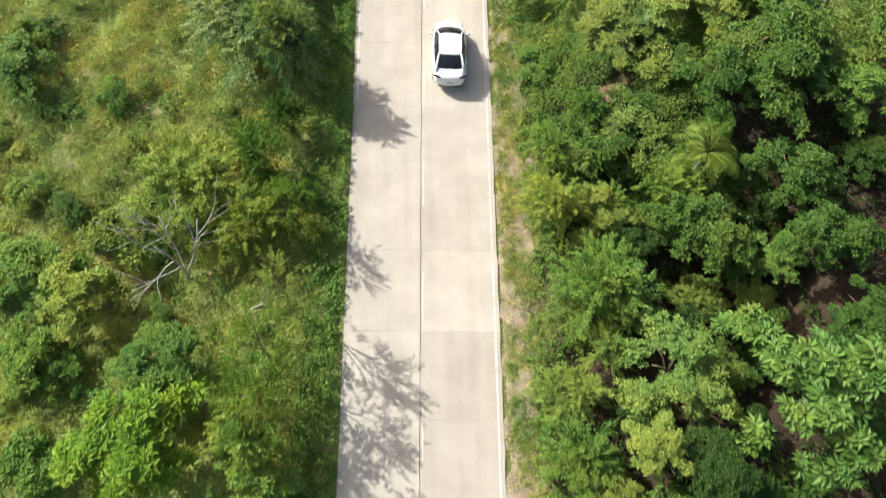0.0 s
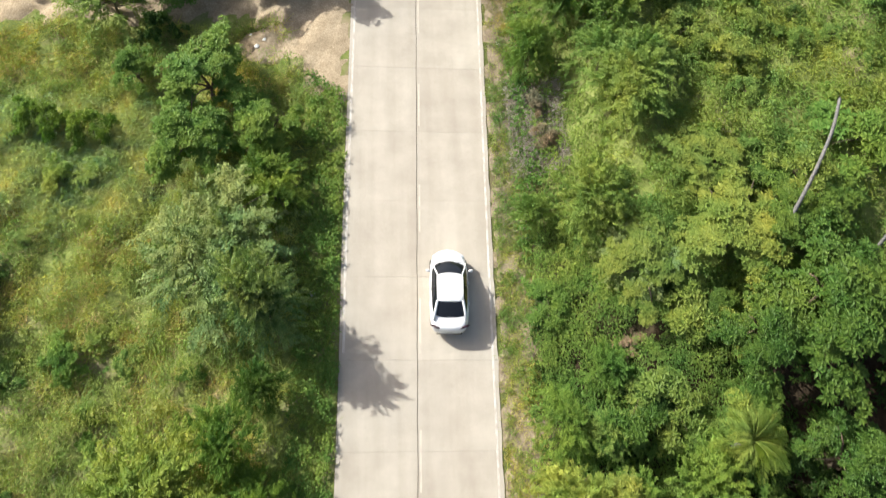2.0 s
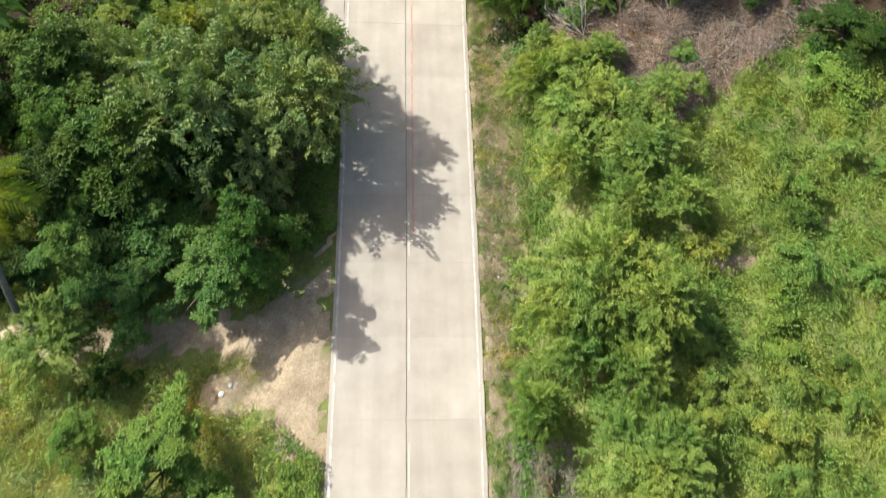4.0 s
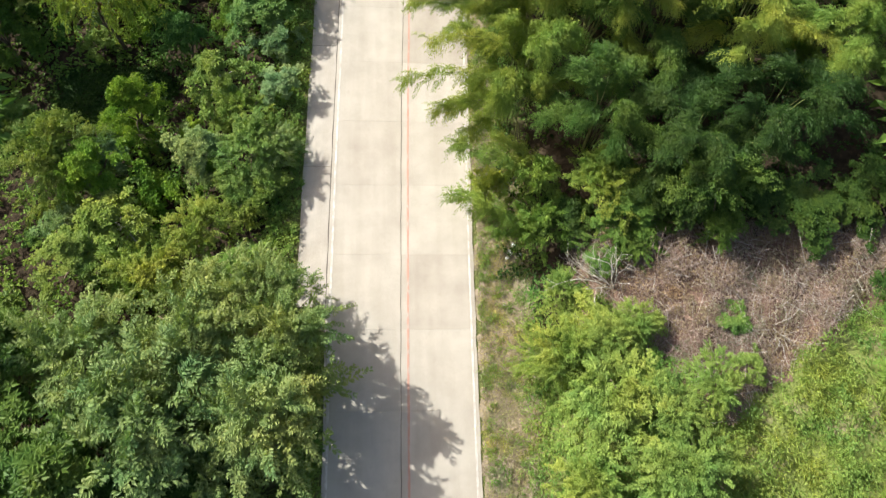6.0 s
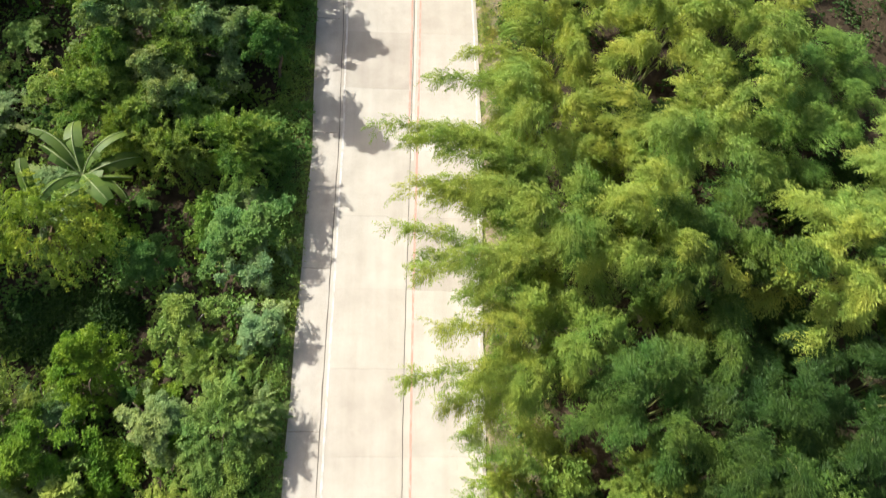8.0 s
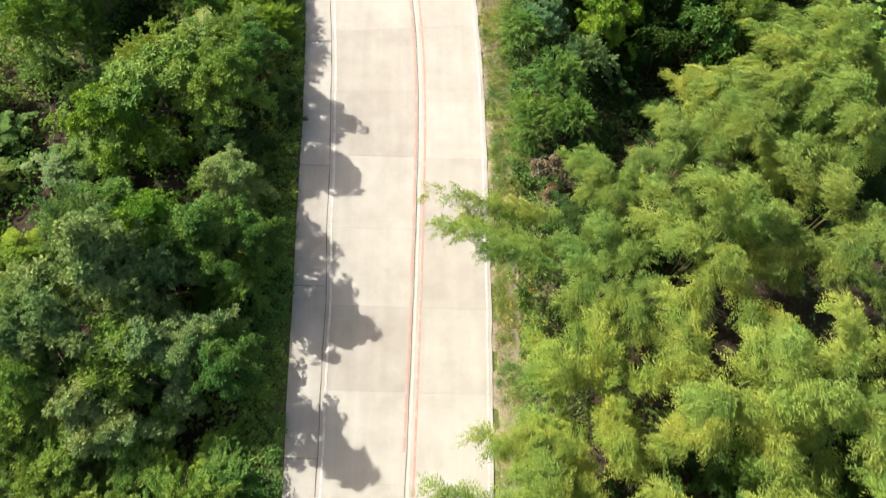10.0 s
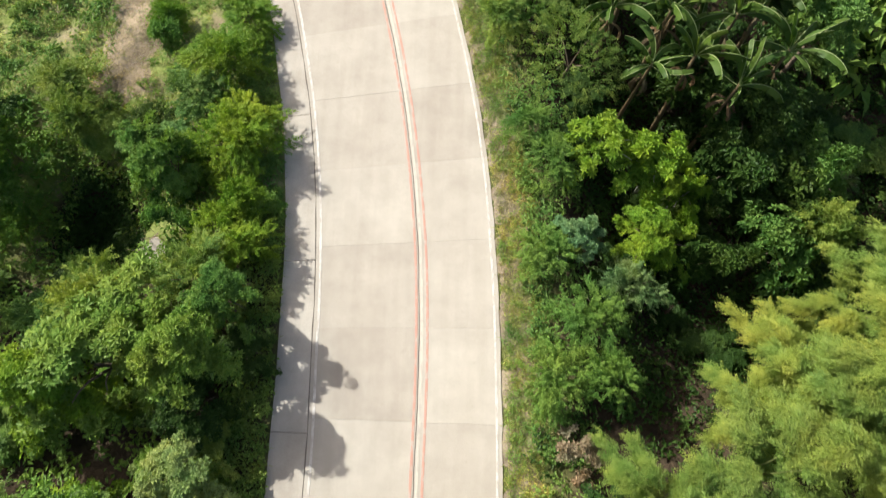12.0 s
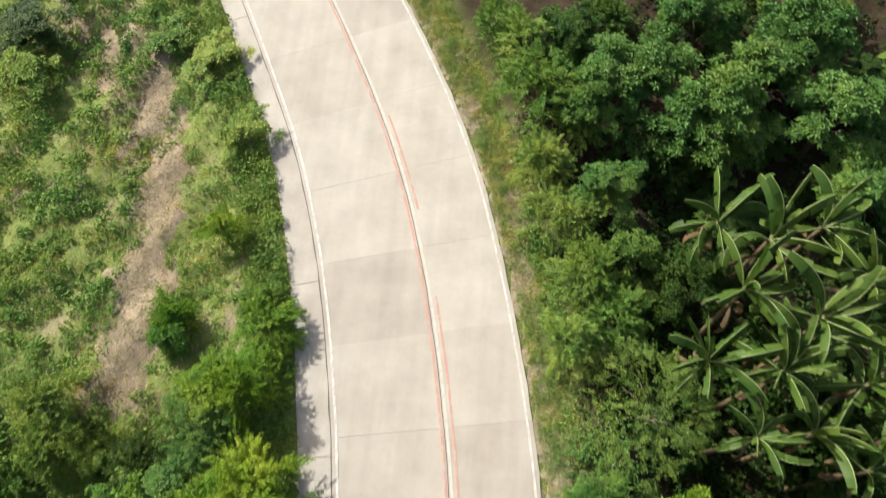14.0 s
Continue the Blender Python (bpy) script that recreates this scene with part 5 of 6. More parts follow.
# mostly dark leaf colour, painting the shade below the bamboo
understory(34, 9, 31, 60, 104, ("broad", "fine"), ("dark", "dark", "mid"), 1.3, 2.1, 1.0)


# low growth that nobody could count
def scatter(count, x0, x1, y0, y1, test, cluster=0.0):
    """Places on the ground inside a stretch where test(x, y, off, along) holds."""
    got_x, got_y = [], []
    need = count
    for _ in range(30):
        if need <= 0:
            break
        x, y = rng.uniform(x0, x1, need * 2), rng.uniform(y0, y1, need * 2)
        off, along = beside(x, y)
        ok = test(x, y, off, along)
        if cluster:
            wave = np.sin(x * 1.1 + 0.7 * y) * np.sin(y * 0.9 - 0.5 * x) + 0.7 * np.sin(x * 2.9 - y * 1.7) * np.sin(y * 2.3 + x)
            ok &= wave + rng.normal(0, 0.5, len(x)) > cluster - 0.6
        got_x.append(x[ok][:need])
        got_y.append(y[ok][:need])
        need -= len(got_x[-1])
    x, y = np.concatenate(got_x), np.concatenate(got_y)
    return np.stack([x, y, ground_height(x, y)], 1)


def off_road(x, y, off, along):
    track = (x < 0) & (y > 39.3 + 0.2 * np.sin(x)) & (y < 41.9 + 0.2 * np.sin(x * 1.7)) | (x < -0.5) & (x > -4.2) & (np.abs(y - 40.3) < 6.2 + 0.8 * (x + 0.6))
    dry = (x > 12) & (x < 30) & (y > 50.5) & (y < 60.5) & (y > 51 + (x - 17.5) * 0.75) & (y > 59 - (x - 11.5) * 1.35)
    return ~track & ~dry & ~in_clearing(x, y) & ((off > line_at(along, 3) + 0.45) | (off < -line_at(along, 4) - 0.12))


def grass_stuff(name, places, length, width, blades, hue, label):
    """Tufts of blades."""
    k = len(places) * blades
    p = np.repeat(places, blades, 0) + rng.normal(0, 0.09, (k, 3)) * np.array([1, 1, 0])
    axis = unit(rng.normal(0, 0.9, (k, 3)) * np.array([1, 1, 0]) + np.array([0, 0, 1.0]))
    long = length * rng.uniform(0.5, 1.3, k)[:, None]
    side = unit(np.cross(axis, rng.normal(0, 1, (k, 3)))) * width
    bend = np.stack([axis[:, 0], axis[:, 1], -0.3 + 0 * axis[:, 0]], 1) * long * 0.5
    verts = np.stack([p - side, p + side, p + axis * long + bend], 1).reshape(-1, 3)
    me = from_arrays(name, verts, np.arange(3 * k).reshape(-1, 3))
    tagged(add(name, me, LEAF[hue]), label, "grass", kind="stuff")


def weed_stuff(name, places, spread, per, length, width, hue, label, lift=0.25):
    mound = (np.sin(places[:, 0] * 0.8 + 1.3 * np.sin(places[:, 1] * 0.5)) * np.sin(places[:, 1] * 0.9) + 1) * 0.5
    c = places + np.stack([0 * mound, 0 * mound, lift * mound + 0.08], 1)
    v, f = clump_leaves(c, spread * rng.uniform(0.6, 1.3, len(c)), per, length, width, flat=0.7)
    tagged(add(name, from_arrays(name, v, f), LEAF[hue]), label, "weeds", kind="stuff")


def right_verge(x, y, off, along):
    return off_road(x, y, off, along) & (off > 0) & (off < line_at(along, 3) + np.where((y > 43) & (y < 67), 3.2, 2.2))


def left_strip(x, y, off, along):
    return off_road(x, y, off, along) & (off < 0) & (off > -line_at(along, 4) - 2.0)


def left_field(x, y, off, along):
    return off_road(x, y, off, along) & (off < -line_at(along, 4) - 1.2)


def right_slope(x, y, off, along):
    return off_road(x, y, off, along) & (off > line_at(along, 3) + 1.6)


def open_slope(x, y, off, along):
    return right_slope(x, y, off, along) & (y > 22) & (y < 58)


def wood_right(x, y, off, along):
    return right_slope(x, y, off, along) & ((y < 23) | (y > 58))


def open_left(x, y, off, along):
    return left_field(x, y, off, along) & (y < 50) & ~((x + 14) ** 2 / 36 + (y - 31) ** 2 / 14 < 0.9)


def pale_left(x, y, off, along):
    return left_field(x, y, off, along) & ((x + 14) ** 2 / 36 + (y - 31) ** 2 / 14 < 1 + 0.3 * np.sin(2 * x))


grass_stuff("verge_grass", scatter(11000, -10, 12, -8, 142, lambda x, y, off, along: right_verge(x, y, off, along) & ((y < 38) | (y > 68) | (np.sin(y * 2.1 + x) > 0.55)), 0.15), 0.30, 0.014, 8, "meadow", "short green and dry verge grass in tufts")
grass_stuff("dry_verge_grass", scatter(5600, -10, 12, -8, 142, right_verge, 0.1), 0.26, 0.012, 7, "straw", "dry straw-coloured verge grass and stalks")
grass_stuff("roadside_grass", scatter(3600, -14, 1, -6, 140, left_strip), 0.34, 0.014, 9, "grass", "rank green grass along the road's edge")
grass_stuff("field_grass", scatter(12000, -27, -3, 2, 52, left_field, 0.3), 0.55, 0.020, 7, "meadow", "tangled yellow-green field grass")
grass_stuff("dry_field_grass", scatter(5600, -27, -4, 8, 44, left_field, 0.6), 0.5, 0.016, 8, "straw", "dry yellowish tufts of field grass")
grass_stuff("slope_grass", scatter(9000, 12, 31, 22, 57, right_slope, 0.3), 0.50, 0.020, 8, "grass", "tangled grass on the slope")
grass_stuff("far_field_grass", scatter(6000, -34, -6, 104, 146, left_field, 0.3), 0.30, 0.015, 7, "meadow", "short grass of the weedy field")
grass_stuff("pale_grass", scatter(5200, -22, -7, 25, 37, pale_left), 0.55, 0.018, 8, "hay", "patch of pale greyish-green grass")
weed_stuff("roadside_weeds", scatter(3300, -16, 1, -6, 140, left_strip), 0.24, 15, 0.17, 0.095, "weed", "low broad-leaved weeds along the road's edge", 0.3)
weed_stuff("verge_weeds", scatter(2600, -10, 12, -8, 142, right_verge, 0.4), 0.18, 14, 0.11, 0.055, "lime", "scattered small green weeds on the verge", 0.1)
weed_stuff("field_creepers", scatter(3200, -27, -3, 0, 52, open_left), 0.46, 34, 0.14, 0.055, "meadow", "yellow-green creepers matted over the field", 0.6)
weed_stuff("pale_weeds", scatter(620, -22, -7, 26, 36, pale_left), 0.45, 22, 0.34, 0.05, "hay", "pale greyish-green weeds in a tangled patch", 0.2)
weed_stuff("field_undergrowth", scatter(1200, -27, -3, 0, 52, open_left, 0.4), 0.36, 18, 0.15, 0.08, "lime", "patches of green broad-leaved weeds in the field", 0.6)
weed_stuff("forest_undergrowth", scatter(3600, -24, -3, 52, 112, left_field), 0.40, 12, 0.26, 0.15, "mid", "dark tangled undergrowth beneath the trees", 0.4)
weed_stuff("slope_creepers", scatter(2700, 9, 33, 22, 58, open_slope), 0.50, 24, 0.17, 0.085, "lime", "light green creepers matted over the slope", 0.5)
weed_stuff("roadside_creepers", scatter(1700, 5, 12, -6, 138, lambda x, y, off, along: right_slope(x, y, off, along) & (off < line_at(along, 3) + 4.2) & ((y < 44) | (y > 66) | (off > line_at(along, 3) + 3.0)), 0.1), 0.34, 14, 0.19, 0.10, "weed", "green creepers at the foot of the roadside trees", 0.4)
weed_stuff("thicket_creepers", scatter(1900, 8.4, 18, 12, 27, right_slope), 0.42, 36, 0.13, 0.06, "weed", "green creepers over the thicket between roadside trees", 0.7)
# these three carry the shade of gaps, gully and hollows in their leaf colour
weed_stuff("grove_undergrowth", scatter(4400, 8, 34, -4, 150, wood_right), 0.38, 12, 0.25, 0.14, "dark", "undergrowth between the trees, leaves darkened for shade", 0.3)
weed_stuff("gully_undergrowth", scatter(2200, 11.5, 34, 97, 126, wood_right), 0.5, 18, 0.24, 0.13, "dark", "rank gully growth with leaf colour darkened for shade", 0.4)
weed_stuff("hollow_undergrowth", scatter(900, -17, -10, 69, 110, lambda x, y, off, along: in_clearing(x, y, 0.3) & (off < -12)), 0.4, 14, 0.24, 0.13, "dark", "rank growth in hollows, its leaf colour darkened for shade", 0.2)
weed_stuff("field_vines", scatter(2000, -34, -13, 106, 140, left_field, 0.35), 0.26, 15, 0.2, 0.14, "weed", "broad green vine leaves on the field", 0.15)
weed_stuff("field_weeds", scatter(4200, -34, -6, 104, 146, left_field, 0.2), 0.24, 15, 0.14, 0.08, "weed", "small green weeds on the field", 0.15)


def brush_stuff(name, places, length, label, wood=TWIG):
    """Dry twigs and stalks lying crosswise."""
    k = len(places)
    axis = unit(rng.normal(0, 1, (k, 3)) * np.array([1, 1, 0.45]) + np.array([0, 0, 0.12]))
    long = length * rng.uniform(0.4, 1.6, k)[:, None]
    mid = places + np.array([0, 0, 1.0]) * rng.uniform(0.05, 0.35, (k, 1))
    side = unit(np.cross(axis, rng.normal(0, 1, (k, 3)))) * rng.uniform(0.005, 0.014, (k, 1))
    side2 = np.cross(axis, side)
    a, b = mid - axis * long / 2, mid + axis * long / 2
    verts = np.stack([a - side, a + side, b, a + side2 * 1.2], 1).reshape(-1, 3)
    i = np.arange(k)[:, None] * 4
    faces = np.stack([i + [0, 1, 2], i + [1, 3, 2], i + [3, 0, 2]], 1).reshape(-1, 3)
    tagged(add(name, from_arrays(name, verts, faces), wood), label, "brush", kind="stuff")


def in_dry(x, y, off, along):
    return (x > 11.6) & (x < 30) & (y < 60.8) & (y > 51 + (x - 17.5) * 0.75) & (y > 59 - (x - 11.5) * 1.35)


brush_stuff("dry_brush", scatter(9000, 11, 30, 50, 61, in_dry, 0.5), 0.6, "dry pinkish-brown cut brush and twigs in a tangle")
brush_stuff("pale_sticks", scatter(1000, 11.6, 30, 50, 61, in_dry), 1.6, "pale bare sticks lying in cut brush", PALE_BARK)
grass_stuff("bleached_grass", scatter(5200, -2, 12, 40, 142, lambda x, y, off, along: right_verge(x, y, off, along) & ((y < 68) | (y > 100) & (off < line_at(along, 3) + 1.6))), 0.26, 0.014, 8, "straw", "bleached dry grass on the wide stony verge")
grass_stuff("dry_far_grass", scatter(4200, -34, -6, 104, 146, left_field, 0.35), 0.28, 0.014, 7, "straw", "dry straw-coloured tufts in the weedy field")
grass_stuff("bare_strip_tufts", scatter(900, -16, -9, 111, 132, lambda x, y, off, along: in_clearing(x, y, 0.3) & (y > 111)), 0.22, 0.012, 7, "straw", "thin dry tufts on the bare strip of the field")
brush_stuff("bare_strip_stalks", scatter(500, -16, -9, 111, 132, lambda x, y, off, along: in_clearing(x, y, 0.3) & (y > 111)), 0.4, "dry grey stalks lying on the bare strip", GREY_TWIG)
brush_stuff("field_stalks", scatter(900, -16, -6.5, 106, 126, left_field, 0.5), 0.5, "dry grey stalks on bare field soil")
brush_stuff("verge_twigs", scatter(2600, 6, 11, 26, 66, lambda x, y, off, along: right_verge(x, y, off, along)), 0.3, "dry twigs and stalks on the verge")
brush_stuff("dead_thicket", scatter(4200, 7.6, 10.4, 29.5, 35.0, lambda x, y, off, along: off_road(x, y, off, along)), 0.6, "greyish-brown dead thicket beside the road", GREY_TWIG)
weed_stuff("dry_leaf_litter", scatter(1500, 11, 30, 50, 61, in_dry), 0.3, 10, 0.13, 0.06, "brown", "dry brown fallen leaves among cut brush", 0.1)



def stone_stuff(name, places, size, mat, label):
    """Small broken stones."""
    k = len(places)
    shape = np.array([(0, 0, 1), (1, 0, 0), (0, 1, 0), (-1, 0, 0), (0, -1, 0), (0, 0, -0.6)], float)
    tri = np.array([(0, 1, 2), (0, 2, 3), (0, 3, 4), (0, 4, 1), (5, 2, 1), (5, 3, 2), (5, 4, 3), (5, 1, 4)])
    r = size * rng.uniform(0.5, 1.6, (k, 1, 1))
    verts = places[:, None] + shape[None] * r * rng.uniform(0.6, 1.3, (k, 6, 3)) + np.array([0, 0, 0.02])
    faces = (np.arange(k)[:, None, None] * 6 + tri[None]).reshape(-1, 3)
    tagged(add(name, from_arrays(name, verts.reshape(-1, 3), faces), mat), label, "stones", kind="stuff")


stone_stuff("verge_stones", scatter(1600, 6, 11.5, 30, 68, right_verge, 0.1), 0.035, SHOULDER, "small pale stones scattered on the dry verge")
stone_stuff("track_stones", scatter(500, -9, -1, 33.5, 43, lambda x, y, off, along: off < -4.3), 0.03, SAND, "small pale stones and clods on the sandy track")



def far_wood(name, x0, x1, hue, count, label):
    """The wood that goes on beyond the roadside, too far off to tell trees apart."""
    x, y = rng.uniform(x0, x1, count * 2), rng.uniform(-50, 200, count * 2)
    off, along = beside(x, np.clip(y, -80, 280))
    clear = np.where(off < 0, np.where((y < 50) | (y > 102), 30, 22), np.where((y > 20) & (y < 58), 32, 25)) + 4 * np.sin(y * 0.21) ** 2
    ok = np.abs(off) > clear
    x, y = x[ok][:count], y[ok][:count]
    tops = np.stack([x, y, ground_height(x, y) + rng.uniform(1.6, 3.6, len(x))], 1)
    c = np.repeat(tops, 3, 0) + rng.normal(0, 1, (len(x) * 3, 3)) * np.array([1.0, 1.0, 0.4])
    v, f = clump_leaves(c, rng.uniform(1.0, 2.0, len(c)), 34, 0.95, 0.5, flat=0.9, upper=-0.9)
    tagged(add(name, from_arrays(name, v, f), LEAF[hue]), label, "wood", kind="stuff")


far_wood("left_wood", -90, -20, "deep", 1250, "dense green wood that goes on beyond the roadside trees")
far_wood("right_wood", 25, 95, "mid", 1250, "dense green wood that goes on beyond the slope")

# litter
LITTER = plain("litter_white", (0.78, 0.78, 0.76), 0.6)


def litter(x, y, size, label):
    """A crumpled scrap."""
    bm = bmesh.new()
    bmesh.ops.create_icosphere(bm, subdivisions=2, radius=size)
    for v in bm.verts:
        v.co *= 1 + rng.normal(0, 0.22)
        v.co.z *= 0.45
    ob = part("litter", bm, LITTER, None)
    ob.location = (x, y, float(ground_height(x, y)) + size * 0.40)
    ob.rotation_euler = (0, 0, rng.uniform(0, 6))
    tagged(ob, label, "litter", "litter on the verge")


for lx, ly, ls in ((8.9, 60.5, 0.16), (9.1, 60.9, 0.12), (8.7, 60.2, 0.10), (9.4, 60.4, 0.10), (-5.8, 37.7, 0.12), (-5.4, 38.1, 0.10), (-6.2, 38.6, 0.08), (7.6, 35.0, 0.10), (7.4, 38.0, 0.10),
                   (8.2, 40.6, 0.07), (7.7, 43.5, 0.07), (9.2, 55.0, 0.07), (8.4, 57.6, 0.06), (6.2, 122.8, 0.10), (4.8, 126.0, 0.08), (-2.3, 23.4, 0.14), (9.6, 112.0, 0.07)):
    litter(lx, ly, ls, "crumpled white scrap of litter on the ground")

bm = bmesh.new()
bmesh.ops.create_cube(bm, size=1, matrix=Matrix.Diagonal((1.5, 0.9, 0.22, 1)))
bmesh.ops.subdivide_edges(bm, edges=bm.edges[:], cuts=3, use_grid_fill=True)
for v in bm.verts:
    v.co += Vector(rng.normal(0, 0.03, 3))
block = part("concrete_block", bm, SHOULDER, None)
block.location, block.rotation_euler = (-8.5, 104.3, float(ground_height(-8.5, 104.3)) + 0.14), (0.1, 0.15, -0.7)
tagged(block, "broken pale concrete slab half hidden by shrubs", "concrete slab")


# ---- the car ----
CAR_WHITE = plain("car_paint", (0.82, 0.83, 0.84), 0.28, 0.5, 0.0, 0.8)
CAR_GLASS = plain("car_glass", (0.012, 0.014, 0.018), 0.06, 0.6)
CAR_TRIM = plain("car_trim", (0.02, 0.02, 0.022), 0.6)
CAR_RED = plain("tail_lens", (0.035, 0.010, 0.016), 0.2)
CAR_LAMP = plain("head_lens", (0.55, 0.57, 0.6), 0.12)
RUBBER = plain("tyre_rubber", (0.018, 0.018, 0.018), 0.85, 0.2)
ALLOY = plain("wheel_alloy", (0.5, 0.5, 0.52), 0.35, 0.5, 0.9)
PLATE = plain("number_plate", (0.75, 0.75, 0.72), 0.5)


def loft(name, stations, mat, parent, label="", caps=True, bow=0.32):
    """A symmetric body from rings: each station is y and a half ring of (x, z) from the bottom middle to the top middle."""
    verts, faces, m = [], [], None
    for y, ring in stations:
        full = list(ring) + [(-x, z) for x, z in reversed(ring)]
        m = len(full)
        verts += [(x, y, z) for x, z in full]
    for i in range(len(stations) - 1):
        for j in range(m):
            k = (j + 1) % m
            faces.append([i * m + j, i * m + k, (i + 1) * m + k, (i + 1) * m + j])
    if caps:
        faces += [list(range(m))[::-1], list(range((len(stations) - 1) * m, len(stations) * m))]
    verts = [(x, y - bow * x * x * min(max(y - 0.1, 0), 1.2) + 0.12 * x * x * min(max(-1.3 - y, 0), 0.8), z) for x, y, z in verts]
    me = from_arrays(name, verts, faces, True)
    ob = add(name, me, mat, parent, label)
    sub = ob.modifiers.new("smooth", "SUBSURF")
    sub.levels = sub.render_levels = 2
    return ob


def make_car(m):
    car = tagged(new("car"), "white four-door sedan with dark glass standing on the concrete road", "car")
    # lower body: y, half width, sill, belt, deck height, deck half width
    shape = ((-2.11, 0.44, 0.40, 0.66, 0.76, 0.36), (-2.07, 0.62, 0.30, 0.74, 0.90, 0.52), (-1.95, 0.745, 0.24, 0.80, 0.98, 0.62), (-1.72, 0.81, 0.21, 0.84, 1.01, 0.68),
             (-1.35, 0.845, 0.20, 0.86, 1.02, 0.73), (-0.70, 0.855, 0.19, 0.86, 0.98, 0.77), (0.0, 0.855, 0.18, 0.85, 0.96, 0.78), (0.75, 0.85, 0.18, 0.83, 0.95, 0.76),
             (1.15, 0.84, 0.20, 0.80, 0.92, 0.71), (1.50, 0.815, 0.21, 0.75, 0.85, 0.64), (1.78, 0.75, 0.23, 0.68, 0.77, 0.56), (1.98, 0.63, 0.27, 0.58, 0.66, 0.44), (2.09, 0.45, 0.33, 0.50, 0.55, 0.28))
    body = loft("body", [(y, [(0, s), (w * 0.86, s), (w, s + 0.16), (w, b - 0.06), (w - 0.04, b), (d, t - 0.015), (d * 0.5, t + 0.008), (0, t + 0.012)]) for y, w, s, b, t, d in shape],
                CAR_WHITE, car, "glossy white body")
    loft("cabin_glass", [(y, [(0, 0.90), (w, 0.90), (w - 0.015, 0.99), (u + 0.05, t - 0.09), (u - 0.03, t - 0.015), (0, t + 0.01)]) for y, w, u, t in
                 ((-1.56, 0.66, 0.55, 1.03), (-1.20, 0.76, 0.55, 1.20), (-0.82, 0.80, 0.54, 1.34), (-0.40, 0.82, 0.55, 1.405), (0.17, 0.82, 0.55, 1.415), (0.50, 0.81, 0.56, 1.37),
                  (0.92, 0.79, 0.60, 1.22), (1.46, 0.70, 0.58, 0.94))], CAR_GLASS, car, "dark tinted cabin glass")
    loft("roof", [(y, [(0, t - 0.03), (w - 0.03, t - 0.05), (w, t - 0.03), (w - 0.05, t + 0.012), (0, t + 0.03)]) for y, w, t in
         ((-0.84, 0.50, 1.345), (-0.76, 0.535, 1.375), (-0.33, 0.55, 1.415), (0.17, 0.555, 1.425), (0.45, 0.55, 1.405), (0.60, 0.53, 1.365))], CAR_WHITE, car, "white roof panel")
    for side in (1, -1):
        pillars = (("front_pillar", [(0.55, 0.52, 1.355), (0.655, 0.85, 1.19), (0.735, 1.20, 0.96)], 0.034), ("roof_rail", [(0.55, 0.53, 1.355), (0.56, 0.14, 1.40), (0.555, -0.38, 1.39), (0.545, -0.82, 1.335)], 0.022),
                   ("rear_pillar", [(0.55, -0.75, 1.345), (0.63, -1.17, 1.18), (0.70, -1.62, 1.0)], 0.062), ("door_pillar", [(0.61, -0.08, 1.38), (0.72, -0.10, 1.16), (0.82, -0.10, 0.95)], 0.020))
        for name, pts, r in pillars:
            add(name, from_arrays(name, *tube_arrays([(x * side, y, z) for x, y, z in pts], [r] * len(pts), 8), True), CAR_TRIM if name == "door_pillar" else CAR_WHITE, car)
        bm = bmesh.new()
        bmesh.ops.create_uvsphere(bm, u_segments=14, v_segments=8, radius=1, matrix=pose(0.94 * side, 0.80, 1.02, 0, 0, 12 * side) @ Matrix.Diagonal((0.115, 0.065, 0.075, 1)))
        mirror = part("mirror", bm, CAR_WHITE, car, "white door mirror", True)
        add("mirror_stalk", from_arrays("mirror_stalk", *tube_arrays([(0.80 * side, 0.80, 0.96), (0.92 * side, 0.80, 1.0)], [0.03, 0.02], 6)), CAR_TRIM, mirror)
        bm = bmesh.new()
        bmesh.ops.create_uvsphere(bm, u_segments=14, v_segments=8, radius=1, matrix=pose(0.64 * side, -1.90, 0.93, 10, 0, 24 * side) @ Matrix.Diagonal((0.23, 0.06, 0.04, 1)))
        part("tail_lamp", bm, CAR_RED, car, "dark red tail lamp", True)
        bm = bmesh.new()
        bmesh.ops.create_uvsphere(bm, u_segments=14, v_segments=8, radius=1, matrix=pose(0.58 * side, 1.68, 0.70, -18, 0, -35 * side) @ Matrix.Diagonal((0.17, 0.11, 0.06, 1)))
        part("head_lamp", bm, CAR_LAMP, car, "clear head lamp", True)
        for y in (0.28, -0.75):
            bm = bmesh.new()
            bmesh.ops.create_cube(bm, size=1, matrix=Matrix.Translation((0.862 * side, y, 0.80)) @ Matrix.Diagonal((0.03, 0.17, 0.028, 1)))
            bmesh.ops.bevel(bm, geom=bm.edges[:], offset=0.008, segments=2)
            part("door_handle", bm, CAR_WHITE, car)
        for y in (1.30, -1.28):
            wheel = new("wheel")
            wheel.parent, wheel.location = car, (0.725 * side, y, 0.305)
            ring = []
            for k in range(24):
                a = 2 * math.pi * k / 24
                for r, x in ((0.20, -0.09), (0.285, -0.095), (0.305, -0.06), (0.305, 0.06), (0.285, 0.095), (0.20, 0.09)):
                    ring.append((x, r * math.cos(a), r * math.sin(a)))
            fs = [[(k * 6 + j), (k * 6 + (j + 1) % 6), ((k + 1) % 24) * 6 + (j + 1) % 6, ((k + 1) % 24) * 6 + j] for k in range(24) for j in range(6)]
            add("tyre", from_arrays("tyre", ring, fs, True), RUBBER, wheel)
            bm = bmesh.new()
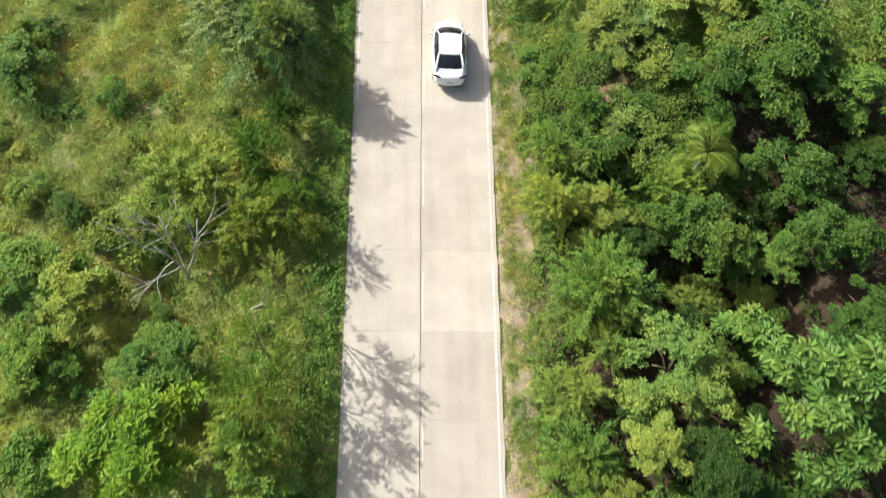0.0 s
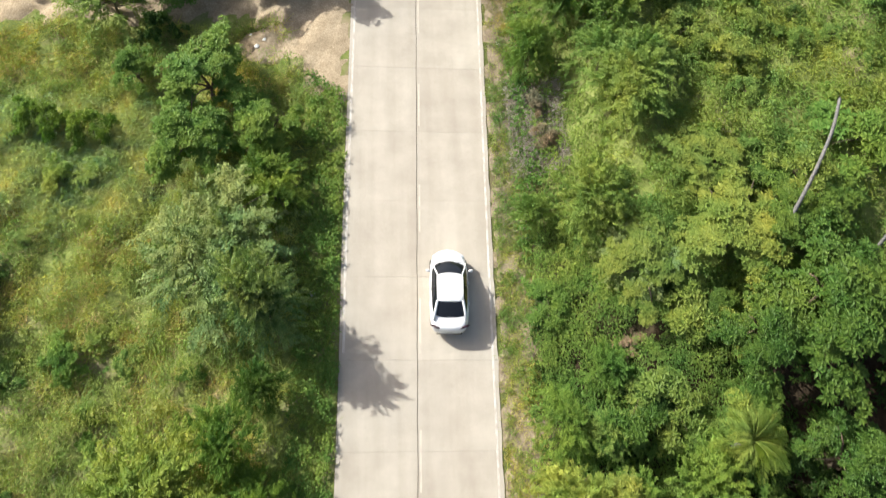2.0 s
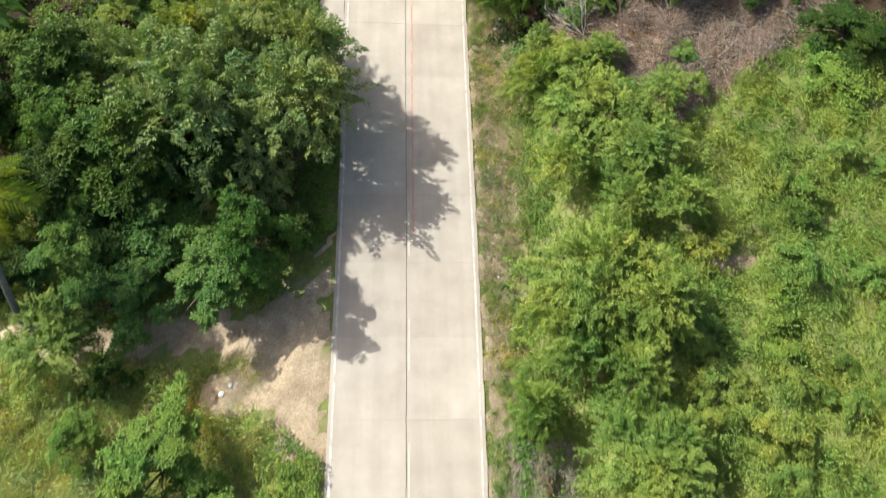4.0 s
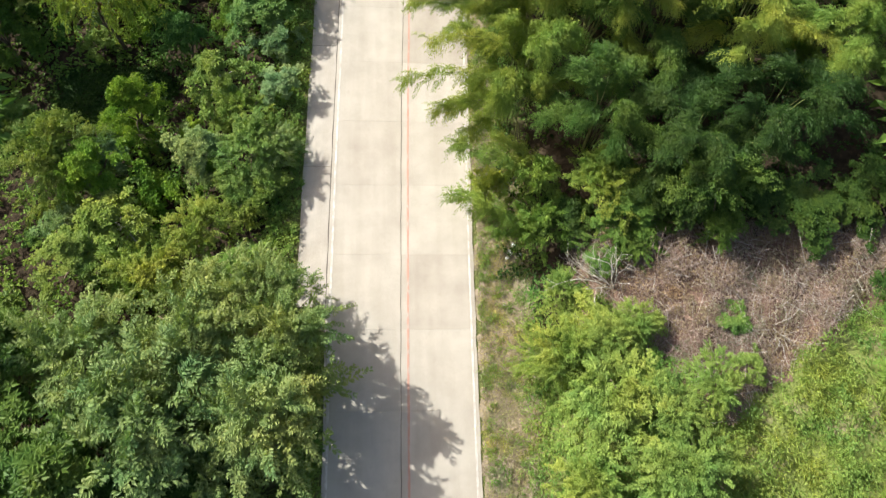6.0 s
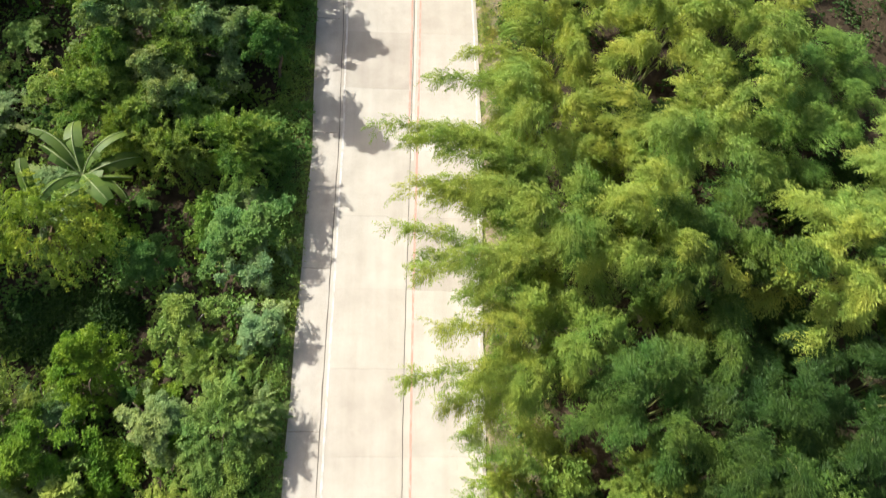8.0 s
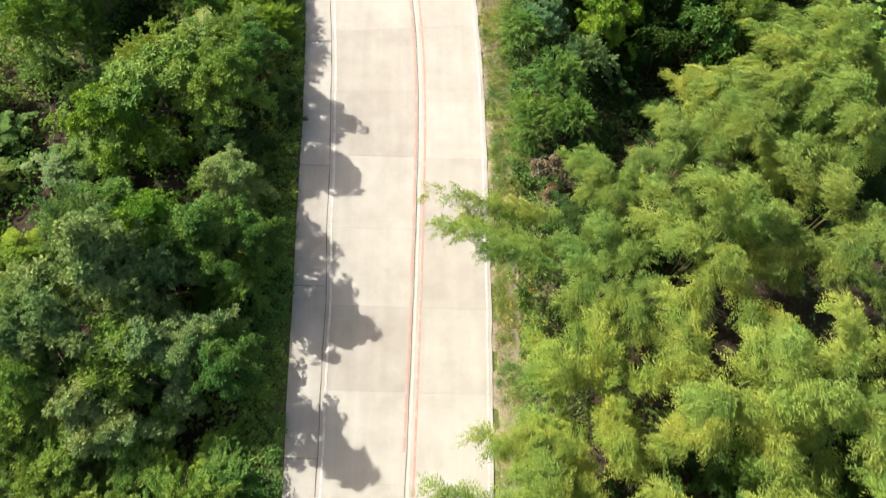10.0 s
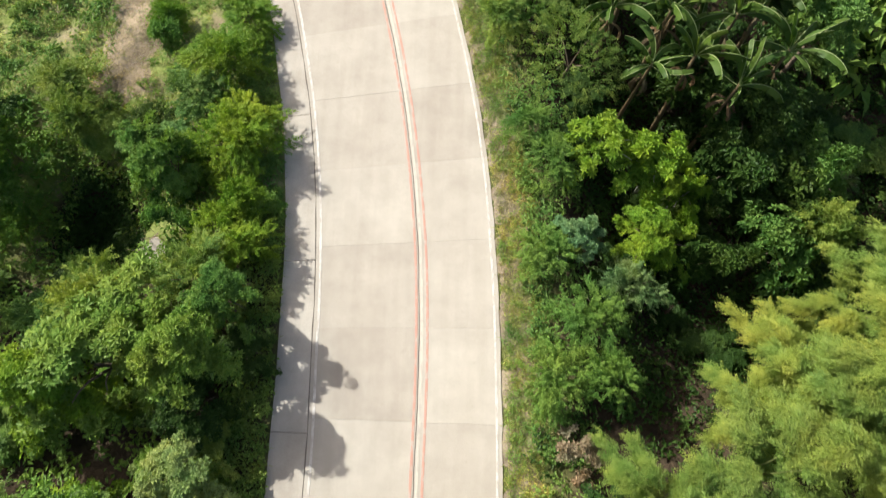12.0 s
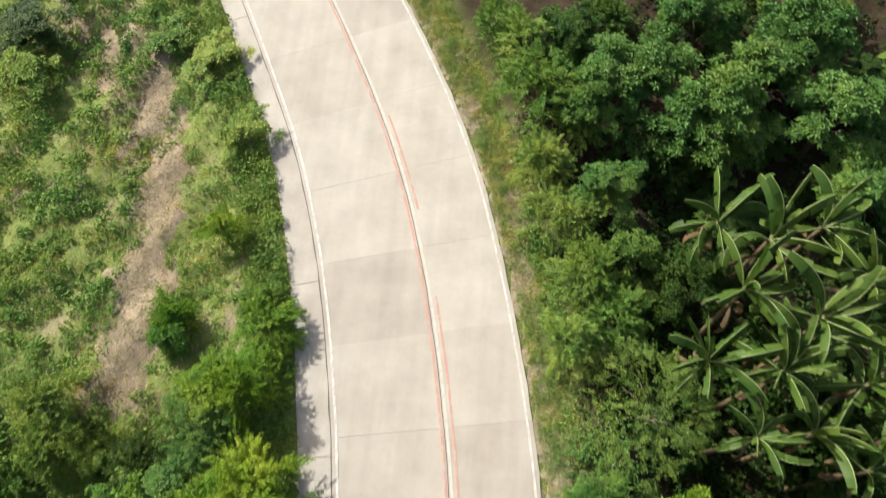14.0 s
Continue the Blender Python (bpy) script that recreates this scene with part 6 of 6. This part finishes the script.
            bmesh.ops.create_cone(bm, cap_ends=True, segments=24, radius1=0.2, radius2=0.2, depth=0.12, matrix=pose(0, 0, 0, 0, 90, 0))
            for k in range(5):
                a = 72 * k
                bmesh.ops.create_cube(bm, size=1, matrix=pose(0.065 * side, 0, 0, a, 0, 0) @ Matrix.Translation((0, 0, 0.10)) @ Matrix.Diagonal((0.03, 0.05, 0.18, 1)))
            part("rim", bm, ALLOY, wheel)
    bm = bmesh.new()
    bmesh.ops.create_cube(bm, size=1, matrix=pose(0, -2.105, 0.66, -10, 0, 0) @ Matrix.Diagonal((0.34, 0.012, 0.12, 1)))
    plate = part("number_plate", bm, PLATE, car, "white number plate with dark bars")
    bm = bmesh.new()
    for k in (-0.09, 0.0, 0.09):
        bmesh.ops.create_cube(bm, size=1, matrix=pose(k, -2.114, 0.66, -10, 0, 0) @ Matrix.Diagonal((0.06, 0.006, 0.05, 1)))
    part("plate_marks", bm, CAR_TRIM, plate)
    bm = bmesh.new()
    bmesh.ops.create_cube(bm, size=1, matrix=pose(0, -2.0, 0.34, 0, 0, 0) @ Matrix.Diagonal((1.1, 0.16, 0.10, 1)))
    bmesh.ops.bevel(bm, geom=bm.edges[:], offset=0.03, segments=2)
    part("bumper_insert", bm, CAR_TRIM, car, "black lower bumper insert")
    bm = bmesh.new()
    bmesh.ops.create_cube(bm, size=1, matrix=pose(0, 1.955, 0.48, 0, 0, 0) @ Matrix.Diagonal((0.62, 0.12, 0.10, 1)))
    bmesh.ops.bevel(bm, geom=bm.edges[:], offset=0.02, segments=2)
    part("grille", bm, CAR_TRIM, car, "black front grille")
    bm = bmesh.new()
    bmesh.ops.create_cube(bm, size=1, matrix=pose(0, -1.47, 1.035, -28, 0, 0) @ Matrix.Diagonal((0.22, 0.05, 0.04, 1)))
    part("brake_lamp", bm, CAR_LAMP, car, "pale high brake lamp behind the rear glass")
    bm = bmesh.new()
    for side in (1, -1):
        a, b = Vector((0.56 * side, 1.25, 0.985)), Vector((0.05 * side - 0.2, 1.17, 1.05))
        mid = (a + b) / 2
        bmesh.ops.create_cube(bm, size=1, matrix=Matrix.Translation(mid) @ (b - a).to_track_quat("X", "Z").to_matrix().to_4x4() @ Matrix.Diagonal(((b - a).length, 0.022, 0.02, 1)))
    part("wiper", bm, CAR_TRIM, car, "black windscreen wipers")
    car.matrix_world = m @ Matrix.Diagonal((1.055, 0.985, 1, 1))
    return car


make_car(pose(4.07, 23.32, 0.0, 0, 0, -1.2))
